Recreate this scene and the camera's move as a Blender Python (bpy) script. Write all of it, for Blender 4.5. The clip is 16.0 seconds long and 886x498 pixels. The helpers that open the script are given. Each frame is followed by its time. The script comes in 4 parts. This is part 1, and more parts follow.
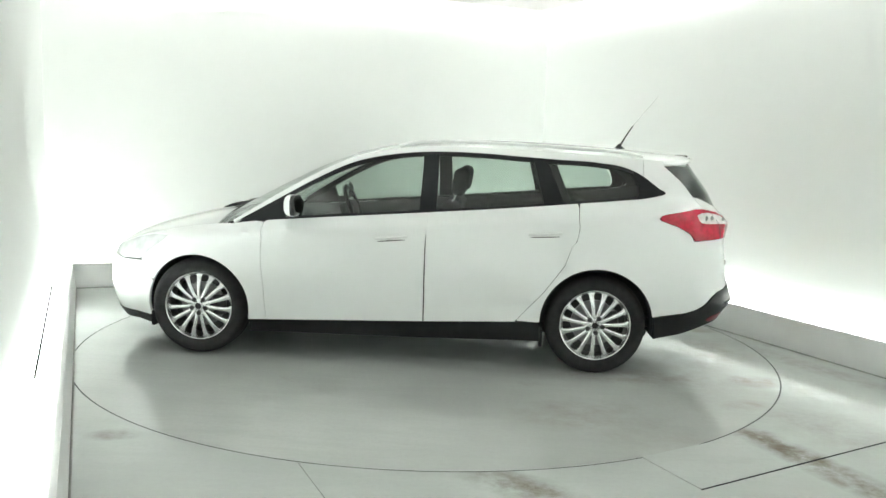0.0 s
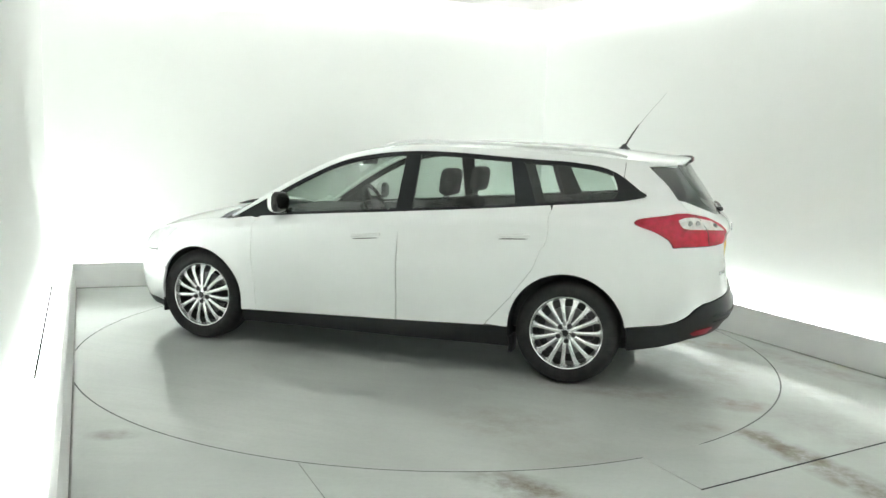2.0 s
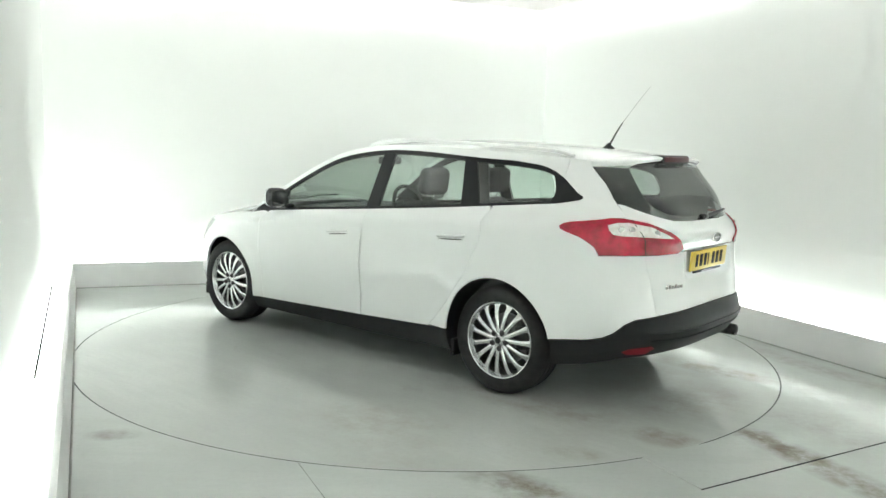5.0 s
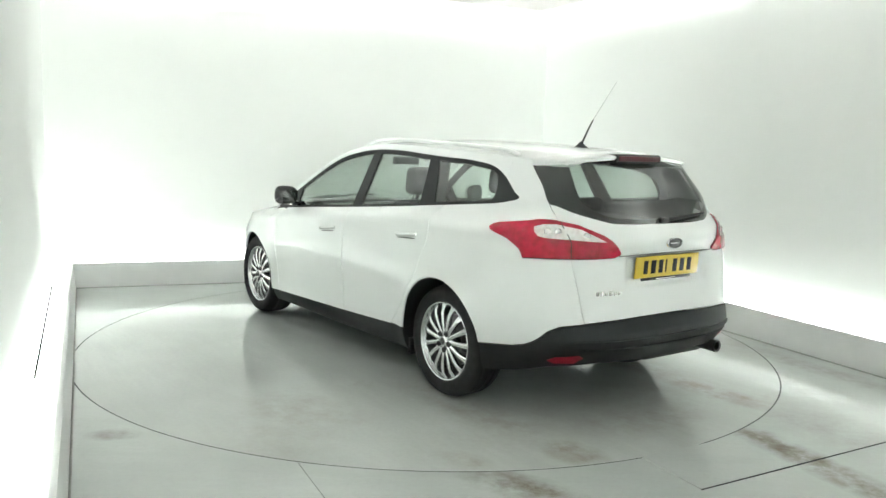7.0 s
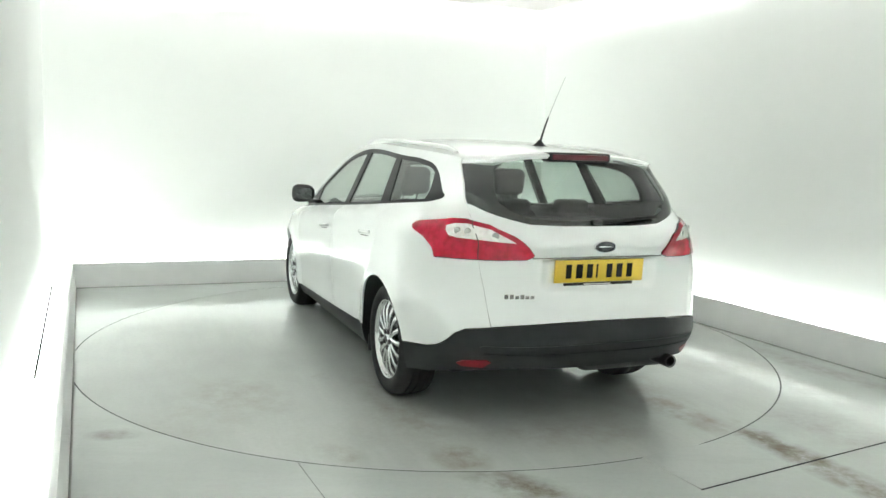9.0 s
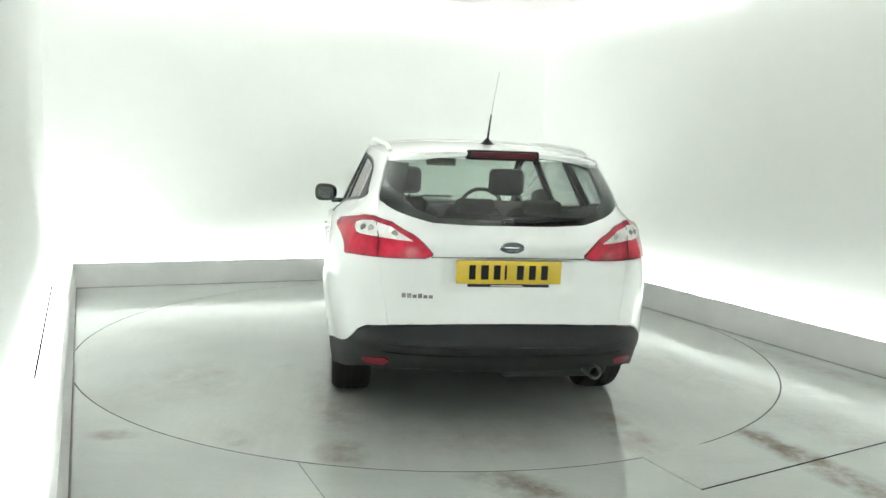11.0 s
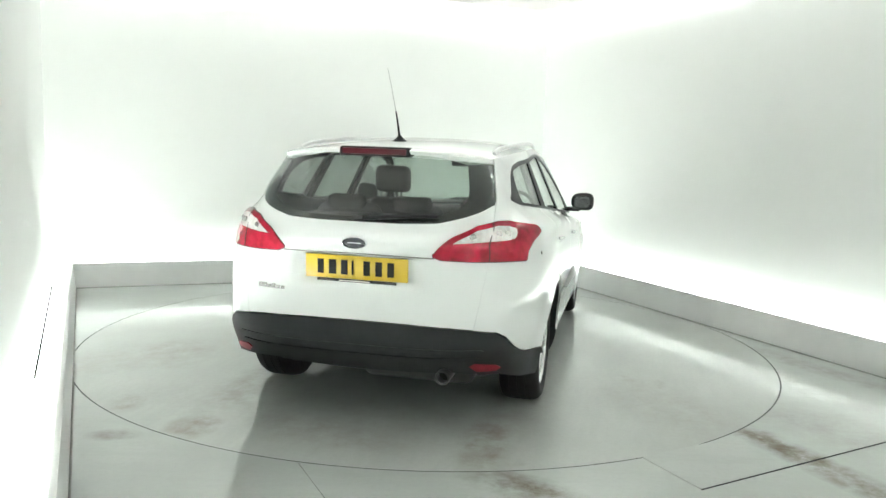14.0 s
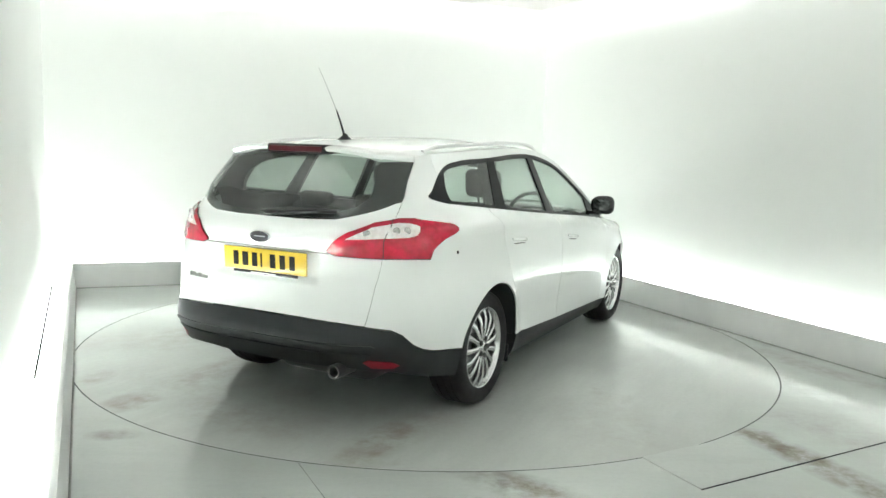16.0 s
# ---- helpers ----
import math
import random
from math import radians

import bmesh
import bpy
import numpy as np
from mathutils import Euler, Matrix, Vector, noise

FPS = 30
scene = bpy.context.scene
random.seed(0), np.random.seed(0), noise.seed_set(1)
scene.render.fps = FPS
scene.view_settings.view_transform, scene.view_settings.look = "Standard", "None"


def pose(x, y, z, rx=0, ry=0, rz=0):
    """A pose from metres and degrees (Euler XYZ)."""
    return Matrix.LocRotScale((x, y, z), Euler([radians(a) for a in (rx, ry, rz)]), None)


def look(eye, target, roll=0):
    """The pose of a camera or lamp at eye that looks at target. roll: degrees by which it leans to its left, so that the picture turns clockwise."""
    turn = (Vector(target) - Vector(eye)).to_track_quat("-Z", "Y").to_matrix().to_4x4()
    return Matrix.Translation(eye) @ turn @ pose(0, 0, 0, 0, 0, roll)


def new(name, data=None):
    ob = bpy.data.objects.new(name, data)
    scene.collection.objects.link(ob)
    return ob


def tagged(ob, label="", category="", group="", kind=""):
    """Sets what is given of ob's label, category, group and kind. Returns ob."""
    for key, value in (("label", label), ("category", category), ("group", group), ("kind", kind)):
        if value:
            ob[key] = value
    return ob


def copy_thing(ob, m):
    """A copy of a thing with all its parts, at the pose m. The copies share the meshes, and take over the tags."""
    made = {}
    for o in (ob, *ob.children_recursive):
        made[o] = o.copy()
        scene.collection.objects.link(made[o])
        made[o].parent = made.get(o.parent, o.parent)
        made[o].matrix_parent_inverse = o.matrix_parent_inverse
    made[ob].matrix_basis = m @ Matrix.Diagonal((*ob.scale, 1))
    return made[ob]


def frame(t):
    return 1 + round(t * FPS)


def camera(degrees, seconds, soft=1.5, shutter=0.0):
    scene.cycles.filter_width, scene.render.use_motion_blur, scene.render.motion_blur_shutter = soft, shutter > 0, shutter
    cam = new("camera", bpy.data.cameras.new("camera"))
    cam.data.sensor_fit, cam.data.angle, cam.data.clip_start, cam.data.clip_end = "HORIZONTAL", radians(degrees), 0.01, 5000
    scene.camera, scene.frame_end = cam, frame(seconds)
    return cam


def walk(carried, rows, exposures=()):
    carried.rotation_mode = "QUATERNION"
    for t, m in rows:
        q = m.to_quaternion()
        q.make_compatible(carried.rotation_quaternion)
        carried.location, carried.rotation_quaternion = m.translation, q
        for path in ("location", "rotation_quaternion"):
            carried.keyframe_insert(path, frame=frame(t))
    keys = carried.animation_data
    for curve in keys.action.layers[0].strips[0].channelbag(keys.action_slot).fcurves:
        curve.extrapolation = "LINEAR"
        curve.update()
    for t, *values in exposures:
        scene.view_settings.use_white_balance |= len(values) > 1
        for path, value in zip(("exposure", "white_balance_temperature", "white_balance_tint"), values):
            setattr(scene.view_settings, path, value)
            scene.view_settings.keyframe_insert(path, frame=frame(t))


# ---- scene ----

# ---------- camera: stands still on a tripod beside the open end of the booth ----------
cam = camera(57.62, 16.0, soft=1.5)
PAN, TILT, LEAN = radians(0.829), radians(7.536), 1.916
EYE = Vector((0.0, -5.908, 1.468))
AIM = EYE + Vector((math.sin(PAN) * math.cos(TILT), math.cos(PAN) * math.cos(TILT), -math.sin(TILT)))
walk(cam, [(0.0, look(EYE, AIM, LEAN)), (16.0, look(EYE, AIM, LEAN))])

# turntable: centre at the origin, turning clockwise at an even rate
START, RATE = 174.855, -7.050
CAR_OFF = Vector((0.1774, -0.1270, 0.0))


def turn(t):
    return pose(0, 0, 0, 0, 0, START + RATE * t)


# ---------- light: cold tubes in the floor trough and in the ceiling cove ----------
world = bpy.data.worlds.new("booth_world")
scene.world = world
world.use_nodes = True
world.node_tree.nodes["Background"].inputs[0].default_value = (0.9, 1.0, 0.95, 1)
world.node_tree.nodes["Background"].inputs[1].default_value = 0.35
scene.view_settings.exposure = 0.83
TUBE_LOW, TUBE_HIGH = 47.0, 8.0
LIGHT = (0.948, 1.0, 0.962)


# ---------- materials ----------
def mat(name, color, rough=0.5, metal=0.0, vary=0.0, scale=8.0, bump=0.0, bump_scale=60.0, coat=0.0, emit=None, power=0.0, second=None, rough_vary=0.0, spec=0.5):
    m = bpy.data.materials.new(name)
    m.use_nodes = True
    nt = m.node_tree
    b = nt.nodes["Principled BSDF"]
    b.inputs["Base Color"].default_value = (*color, 1)
    b.inputs["Roughness"].default_value = rough
    b.inputs["Metallic"].default_value = metal
    b.inputs["Specular IOR Level"].default_value = spec
    if coat:
        b.inputs["Coat Weight"].default_value = coat
        b.inputs["Coat Roughness"].default_value = 0.04
    if emit:
        b.inputs["Emission Color"].default_value = (*emit, 1)
        b.inputs["Emission Strength"].default_value = power
    tc = nt.nodes.new("ShaderNodeTexCoord")
    if vary or second or rough_vary:
        n1 = nt.nodes.new("ShaderNodeTexNoise")
        n1.inputs["Scale"].default_value = scale
        n1.inputs["Detail"].default_value = 6
        nt.links.new(tc.outputs["Object"], n1.inputs["Vector"])
        if vary or second:
            other = second or tuple(max(0.0, c * (1 - vary)) for c in color)
            mix = nt.nodes.new("ShaderNodeMix")
            mix.data_type = "RGBA"
            mix.inputs["A"].default_value = (*color, 1)
            mix.inputs["B"].default_value = (*other, 1)
            ramp = nt.nodes.new("ShaderNodeMapRange")
            ramp.inputs["From Min"].default_value = 0.4
            ramp.inputs["From Max"].default_value = 0.75
            nt.links.new(n1.outputs["Fac"], ramp.inputs["Value"])
            nt.links.new(ramp.outputs["Result"], mix.inputs["Factor"])
            nt.links.new(mix.outputs["Result"], b.inputs["Base Color"])
        if rough_vary:
            rr = nt.nodes.new("ShaderNodeMapRange")
            rr.inputs["To Min"].default_value = max(0.0, rough - rough_vary)
            rr.inputs["To Max"].default_value = rough + rough_vary
            nt.links.new(n1.outputs["Fac"], rr.inputs["Value"])
            nt.links.new(rr.outputs["Result"], b.inputs["Roughness"])
    if bump:
        n2 = nt.nodes.new("ShaderNodeTexNoise")
        n2.inputs["Scale"].default_value = bump_scale
        n2.inputs["Detail"].default_value = 4
        nt.links.new(tc.outputs["Object"], n2.inputs["Vector"])
        bp = nt.nodes.new("ShaderNodeBump")
        bp.inputs["Strength"].default_value = bump
        bp.inputs["Distance"].default_value = 0.004
        nt.links.new(n2.outputs["Fac"], bp.inputs["Height"])
        nt.links.new(bp.outputs["Normal"], b.inputs["Normal"])
    return m


def glass_mat(name, tint, rough=0.03, dust_haze=0.0):
    """Thin automotive glass: clear with a tint, glossy outside, with a patchy pale film for dirt and painted reflection
    haze.
    """
    m = bpy.data.materials.new(name)
    m.use_nodes = True
    nt = m.node_tree
    nt.nodes.remove(nt.nodes["Principled BSDF"])
    out = nt.nodes["Material Output"]
    tr = nt.nodes.new("ShaderNodeBsdfTransparent")
    tr.inputs[0].default_value = (*tint, 1)
    gl = nt.nodes.new("ShaderNodeBsdfGlossy")
    gl.inputs["Roughness"].default_value = rough
    lw = nt.nodes.new("ShaderNodeLayerWeight")
    lw.inputs["Blend"].default_value = 0.5
    pw = nt.nodes.new("ShaderNodeMath")
    pw.operation = "POWER"
    pw.inputs[1].default_value = 3.6
    nt.links.new(lw.outputs["Facing"], pw.inputs[0])
    fr = nt.nodes.new("ShaderNodeMapRange")
    fr.inputs["To Min"].default_value = 0.05
    fr.inputs["To Max"].default_value = 0.95
    nt.links.new(pw.outputs[0], fr.inputs["Value"])
    mx = nt.nodes.new("ShaderNodeMixShader")
    nt.links.new(fr.outputs[0], mx.inputs[0])
    nt.links.new(tr.outputs[0], mx.inputs[1])
    nt.links.new(gl.outputs[0], mx.inputs[2])
    last = mx.outputs[0]
    # pale diffuse film: wiper dirt plus painted haze of the reflected walls
    if dust_haze:
        tc = nt.nodes.new("ShaderNodeTexCoord")
        noise = nt.nodes.new("ShaderNodeTexNoise")
        noise.inputs["Scale"].default_value = 2.6
        noise.inputs["Detail"].default_value = 5
        nt.links.new(tc.outputs["Object"], noise.inputs["Vector"])
        film = nt.nodes.new("ShaderNodeMapRange")
        film.inputs["From Min"].default_value, film.inputs["From Max"].default_value = 0.42, 0.72
        film.inputs["To Min"].default_value, film.inputs["To Max"].default_value = dust_haze * 0.15, dust_haze
        nt.links.new(noise.outputs["Fac"], film.inputs["Value"])
        haze = nt.nodes.new("ShaderNodeBsdfDiffuse")
        haze.inputs["Color"].default_value = (0.62, 0.62, 0.60, 1)
        over = nt.nodes.new("ShaderNodeMixShader")
        nt.links.new(film.outputs[0], over.inputs[0])
        nt.links.new(last, over.inputs[1])
        nt.links.new(haze.outputs[0], over.inputs[2])
        last = over.outputs[0]
    nt.links.new(last, out.inputs["Surface"])
    return m


def floor_mat(name, base, dirt, rough, dirt_lo, dirt_hi, scale=1.3, seed=0.0, blobs=()):
    """Painted concrete: grey sealer, brown tyre and water marks, scuffs, uneven gloss."""
    m = mat(name, base, rough)
    nt = m.node_tree
    b = nt.nodes["Principled BSDF"]
    tc = nt.nodes.new("ShaderNodeTexCoord")
    mp = nt.nodes.new("ShaderNodeMapping")
    mp.inputs["Location"].default_value = (seed, seed * 0.7, 0)
    nt.links.new(tc.outputs["Object"], mp.inputs["Vector"])

    def noise_tex(sc, detail, rg=0.6):
        n = nt.nodes.new("ShaderNodeTexNoise")
        n.inputs["Scale"].default_value = sc
        n.inputs["Detail"].default_value = detail
        n.inputs["Roughness"].default_value = rg
        nt.links.new(mp.outputs[0], n.inputs["Vector"])
        return n.outputs["Fac"]

    def rng(sock, a, c, lo=0.0, hi=1.0):
        r = nt.nodes.new("ShaderNodeMapRange")
        r.inputs["From Min"].default_value, r.inputs["From Max"].default_value = a, c
        r.inputs["To Min"].default_value, r.inputs["To Max"].default_value = lo, hi
        nt.links.new(sock, r.inputs["Value"])
        return r.outputs["Result"]

    def mixc(f, a, c):
        x = nt.nodes.new("ShaderNodeMix")
        x.data_type = "RGBA"
        nt.links.new(f, x.inputs["Factor"])
        for key, v in (("A", a), ("B", c)):
            if isinstance(v, tuple):
                x.inputs[key].default_value = (*v, 1)
            else:
                nt.links.new(v, x.inputs[key])
        return x.outputs["Result"]

    big = rng(noise_tex(0.7, 3), 0.35, 0.7)
    col = mixc(big, base, tuple(c * 0.86 for c in base))
    fine = rng(noise_tex(38, 5), 0.45, 0.8, 0.0, 0.22)
    col = mixc(fine, col, tuple(c * 0.7 for c in base))
    brown = rng(noise_tex(scale, 8, 0.65), dirt_lo, dirt_hi, 0.0, 0.75)
    col = mixc(brown, col, dirt)
    # dried mud where cars drive on: soft ovals broken up by noise
    patch = noise_tex(5.5, 8, 0.7)
    for bx, by, ang, sx, sy, amount in blobs:
        pm = nt.nodes.new("ShaderNodeMapping")
        pm.vector_type = "TEXTURE"
        pm.inputs["Location"].default_value = (bx, by, 0)
        pm.inputs["Rotation"].default_value = (0, 0, radians(ang))
        pm.inputs["Scale"].default_value = (sx, sy, 1)
        nt.links.new(tc.outputs["Object"], pm.inputs["Vector"])
        ball = nt.nodes.new("ShaderNodeTexGradient")
        ball.gradient_type = "SPHERICAL"
        nt.links.new(pm.outputs[0], ball.inputs["Vector"])
        add = nt.nodes.new("ShaderNodeMath")
        add.operation = "MULTIPLY"
        nt.links.new(rng(ball.outputs["Fac"], 0.0, 0.6), add.inputs[0])
        nt.links.new(rng(patch, 0.32, 0.66), add.inputs[1])
        f = rng(add.outputs[0], 0.05, 1.0, 0.0, amount)
        col = mixc(f, col, dirt)
    b.inputs["IOR"].default_value = 1.6
    sm = nt.nodes.new("ShaderNodeMapping")
    sm.inputs["Rotation"].default_value = (0, 0, radians(24))
    sm.inputs["Scale"].default_value = (1.1, 6.5, 1)
    nt.links.new(mp.outputs[0], sm.inputs["Vector"])
    st = nt.nodes.new("ShaderNodeTexNoise")
    st.inputs["Scale"].default_value = 1.5
    st.inputs["Detail"].default_value = 7
    st.inputs["Roughness"].default_value = 0.65
    nt.links.new(sm.outputs[0], st.inputs["Vector"])
    streak = rng(st.outputs["Fac"], 0.46, 0.62)
    col = mixc(rng(streak, 0.0, 1.0, 0.0, 0.30), col, tuple(c * 0.80 for c in base))
    nt.links.new(col, b.inputs["Base Color"])
    rmix = nt.nodes.new("ShaderNodeMath")
    rmix.operation = "ADD"
    nt.links.new(rng(noise_tex(2.2, 5), 0.3, 0.7, rough * 0.75, rough * 1.5), rmix.inputs[0])
    both_worn = nt.nodes.new("ShaderNodeMath")
    both_worn.operation = "MAXIMUM"
    nt.links.new(rng(brown, 0.0, 0.75, 0.0, 0.3), both_worn.inputs[0])
    nt.links.new(rng(streak, 0.0, 1.0, 0.0, 0.11), both_worn.inputs[1])
    nt.links.new(both_worn.outputs[0], rmix.inputs[1])
    nt.links.new(rmix.outputs[0], b.inputs["Roughness"])
    bp = nt.nodes.new("ShaderNodeBump")
    bp.inputs["Strength"].default_value = 0.02
    bp.inputs["Distance"].default_value = 0.001
    nt.links.new(noise_tex(22, 5), bp.inputs["Height"])
    nt.links.new(bp.outputs[0], b.inputs["Normal"])
    return m


WALL = mat("wall_paint", (0.862, 0.885, 0.862), 0.65, vary=0.03, scale=0.8, bump=0.05, bump_scale=40)
KERB = mat("kerb_paint", (0.82, 0.83, 0.82), 0.45, vary=0.07, scale=3.0, bump=0.15, bump_scale=30)
PANEL = mat("ceiling_panel_paint", (0.69, 0.655, 0.65), 0.7, vary=0.03, scale=1.5)
CEIL = mat("ceiling_paint", (0.88, 0.87, 0.865), 0.7, vary=0.03, scale=1.5)
FLOOR = floor_mat("sealed_concrete", (0.53, 0.562, 0.537), (0.17, 0.135, 0.092), 0.09, 0.68, 0.85, 1.6, 3.1, [(1.87, -2.22, -68, 0.95, 0.15, 1.0), (1.80, -2.05, -66, 0.60, 0.07, 0.9), (0.42, -2.58, -30, 0.36, 0.17, 0.9), (-1.52, -2.11, 10, 0.16, 0.10, 0.6), (2.2, -1.75, -60, 0.7, 0.35, 0.25), (2.62, -0.35, -64, 1.5, 0.16, 0.35), (2.35, -0.9, -64, 0.8, 0.2, 0.22), (1.75, 2.1, -64, 0.9, 0.14, 0.25)])
DISC = floor_mat("turntable_paint", (0.535, 0.562, 0.535), (0.27, 0.225, 0.165), 0.085, 0.66, 0.9, 1.5, 8.4, [(-2.2, 0.68, 0, 0.22, 0.17, 0.8), (-2.0, -0.79, 5, 0.50, 0.16, 0.7), (-1.98, 1.2, 20, 0.2, 0.12, 0.45), (-1.3, 0.72, 0, 0.8, 0.22, 0.4), (-1.2, -0.85, 0, 0.9, 0.25, 0.35), (-2.1, -0.05, 80, 0.5, 0.3, 0.25), (-1.0, 1.5, 30, 0.6, 0.3, 0.2), (-1.75, 0.1, 90, 1.5, 0.6, 0.24), (-1.2, 1.7, -35, 0.9, 0.4, 0.22), (-1.1, -1.7, 35, 0.9, 0.4, 0.22)])
WHIP = mat("grey_whip", (0.42, 0.42, 0.42), 0.5, vary=0.2)
SEAL = mat("kerb_seal", (0.26, 0.265, 0.25), 0.7, vary=0.5, scale=6)
GAP = mat("gap_black", (0.02, 0.022, 0.022), 0.8, vary=0.3, scale=30)
JOINT = mat("joint_shadow_gap", (0.004, 0.004, 0.004), 1.0, vary=0.2, spec=0.0)
TUBE = mat("led_tube", (1, 1, 1), 0.5, emit=LIGHT, power=TUBE_LOW)
TUBE_TOP = mat("cove_tube", (1, 1, 1), 0.5, emit=LIGHT, power=TUBE_HIGH)

PAINT = mat("white_paint", (0.86, 0.885, 0.875), 0.30, coat=1.0, vary=0.02, scale=2.0)
BLACK = mat("grained_plastic", (0.017, 0.018, 0.020), 0.48, vary=0.25, scale=14, bump=0.12, bump_scale=220, spec=0.24)
GLOSSB = mat("gloss_black", (0.012, 0.013, 0.014), 0.12, coat=0.6, vary=0.1)
SATINB = mat("satin_black", (0.014, 0.015, 0.016), 0.38, vary=0.15, scale=20, spec=0.18)
RUBBER = mat("tyre_rubber", (0.028, 0.028, 0.029), 0.75, vary=0.3, scale=22, bump=0.2, bump_scale=120, spec=0.2)
ALLOY = mat("silver_alloy", (0.66, 0.67, 0.67), 0.26, metal=0.92, vary=0.2, scale=9)
CHROME = mat("chrome", (0.75, 0.76, 0.77), 0.08, metal=1.0)
MIRROR = mat("mirror_silver", (0.22, 0.23, 0.23), 0.05, metal=1.0)
DARKM = mat("dark_metal", (0.07, 0.07, 0.07), 0.45, metal=0.6, vary=0.3, scale=14)
PIPE = mat("pipe_steel", (0.12, 0.12, 0.12), 0.35, metal=0.9, vary=0.4, scale=30)
BULB = mat("lamp_reflector", (0.45, 0.44, 0.43), 0.2, metal=0.9, vary=0.3, scale=40)
DISCM = mat("brake_steel", (0.22, 0.22, 0.22), 0.35, metal=1.0, vary=0.2, scale=20)
REDL = mat("red_lens", (0.43, 0.012, 0.036), 0.18, second=(0.22, 0.003, 0.014), scale=26, spec=0.35, coat=0.25)
CLEARL = mat("clear_lens", (0.84, 0.82, 0.81), 0.12, coat=0.6, second=(0.62, 0.56, 0.55), scale=30)
FOGRED = mat("fog_lens", (0.22, 0.006, 0.018), 0.3, vary=0.3, scale=40, spec=0.3)
DARKRED = mat("dark_red_lens", (0.065, 0.005, 0.010), 0.3, coat=0.2, vary=0.2, spec=0.3)
YELLOW = mat("yellow_plate", (0.64, 0.44, 0.025), 0.35, vary=0.06, scale=18, coat=0.45)
INK = mat("black_ink", (0.014, 0.014, 0.011), 0.55, vary=0.1, spec=0.15)
BLUE = mat("blue_enamel", (0.012, 0.016, 0.03), 0.15, coat=1.0, vary=0.1)
CLOTH = mat("seat_cloth", (0.045, 0.047, 0.048), 0.9, vary=0.35, scale=20, bump=0.08, bump_scale=90)
TRIM = mat("interior_trim", (0.036, 0.038, 0.039), 0.65, vary=0.2, scale=30, bump=0.1, bump_scale=200)
LINER = mat("headliner", (0.5, 0.49, 0.46), 0.9, vary=0.06, scale=50)
HEADL = mat("headlamp_lens", (0.74, 0.76, 0.76), 0.08, coat=1.0, second=(0.52, 0.54, 0.55), scale=12)
SIDE_GLASS = glass_mat("side_glass", (0.62, 0.69, 0.65), dust_haze=0.06)
REAR_GLASS = glass_mat("rear_glass", (0.54, 0.60, 0.57), 0.09, dust_haze=0.12)
FRONT_GLASS = glass_mat("windscreen_glass", (0.74, 0.82, 0.77))
CLEAR = glass_mat("clear_cover", (0.95, 0.95, 0.95))


# ---------- mesh helpers ----------
def mesh_from(name, verts, faces, material, smooth=True):
    me = bpy.data.meshes.new(name)
    me.from_pydata([tuple(v) for v in verts], [], faces)
    me.materials.append(material)
    if smooth:
        me.polygons.foreach_set("use_smooth", [True] * len(me.polygons))
    me.update()
    return me


def part(name, bm, material, parent, label="", smooth=True):
    """Links a bmesh (or a ready mesh) as one mesh object under a thing or a part."""
    if isinstance(bm, bmesh.types.BMesh):
        me = bpy.data.meshes.new(name)
        bm.to_mesh(me)
        bm.free()
        me.materials.append(material)
        if smooth:
            me.polygons.foreach_set("use_smooth", [True] * len(me.polygons))
            me.set_sharp_from_angle(angle=radians(38))
    else:
        me = bm
    ob = new(name, me)
    if parent is not None:
        ob.parent = parent
    if label:
        tagged(ob, label)
    return ob


def box_bm(x0, x1, y0, y1, z0, z1, bevel=0.0, seg=2, m=None):
    bm = bmesh.new()
    bmesh.ops.create_cube(bm, size=1)
    for v in bm.verts:
        v.co = Vector(((x0 + x1) / 2 + v.co.x * (x1 - x0), (y0 + y1) / 2 + v.co.y * (y1 - y0), (z0 + z1) / 2 + v.co.z * (z1 - z0)))
    if bevel:
        bmesh.ops.bevel(bm, geom=bm.edges[:], offset=bevel, segments=seg, affect="EDGES", profile=0.5)
    if m is not None:
        bm.transform(m)
    return bm


def lathe_bm(profile, n=48, axis="y"):
    """Revolves (radius, along) pairs about an axis."""
    bm = bmesh.new()
    rings = []
    for r, a in profile:
        ring = []
        for k in range(n):
            t = 2 * math.pi * k / n
            c, s = r * math.cos(t), r * math.sin(t)
            ring.append(bm.verts.new((c, a, s) if axis == "y" else (c, s, a)))
        rings.append(ring)
    for r0, r1 in zip(rings, rings[1:]):
        for k in range(n):
            bm.faces.new((r0[k], r0[(k + 1) % n], r1[(k + 1) % n], r1[k]))
    bmesh.ops.remove_doubles(bm, verts=bm.verts[:], dist=1e-6)
    bmesh.ops.recalc_face_normals(bm, faces=bm.faces[:])
    return bm


def prism_bm(pts, z0, z1, bevel=0.0):
    """Upright prism over a plan outline."""
    bm = bmesh.new()
    lo = [bm.verts.new((p[0], p[1], z0)) for p in pts]
    f = bm.faces.new(lo)
    r = bmesh.ops.extrude_face_region(bm, geom=[f])
    for v in [g for g in r["geom"] if isinstance(g, bmesh.types.BMVert)]:
        v.co.z = z1
    bmesh.ops.recalc_face_normals(bm, faces=bm.faces[:])
    if bevel:
        bmesh.ops.bevel(bm, geom=bm.edges[:], offset=bevel, segments=2, affect="EDGES")
    return bm


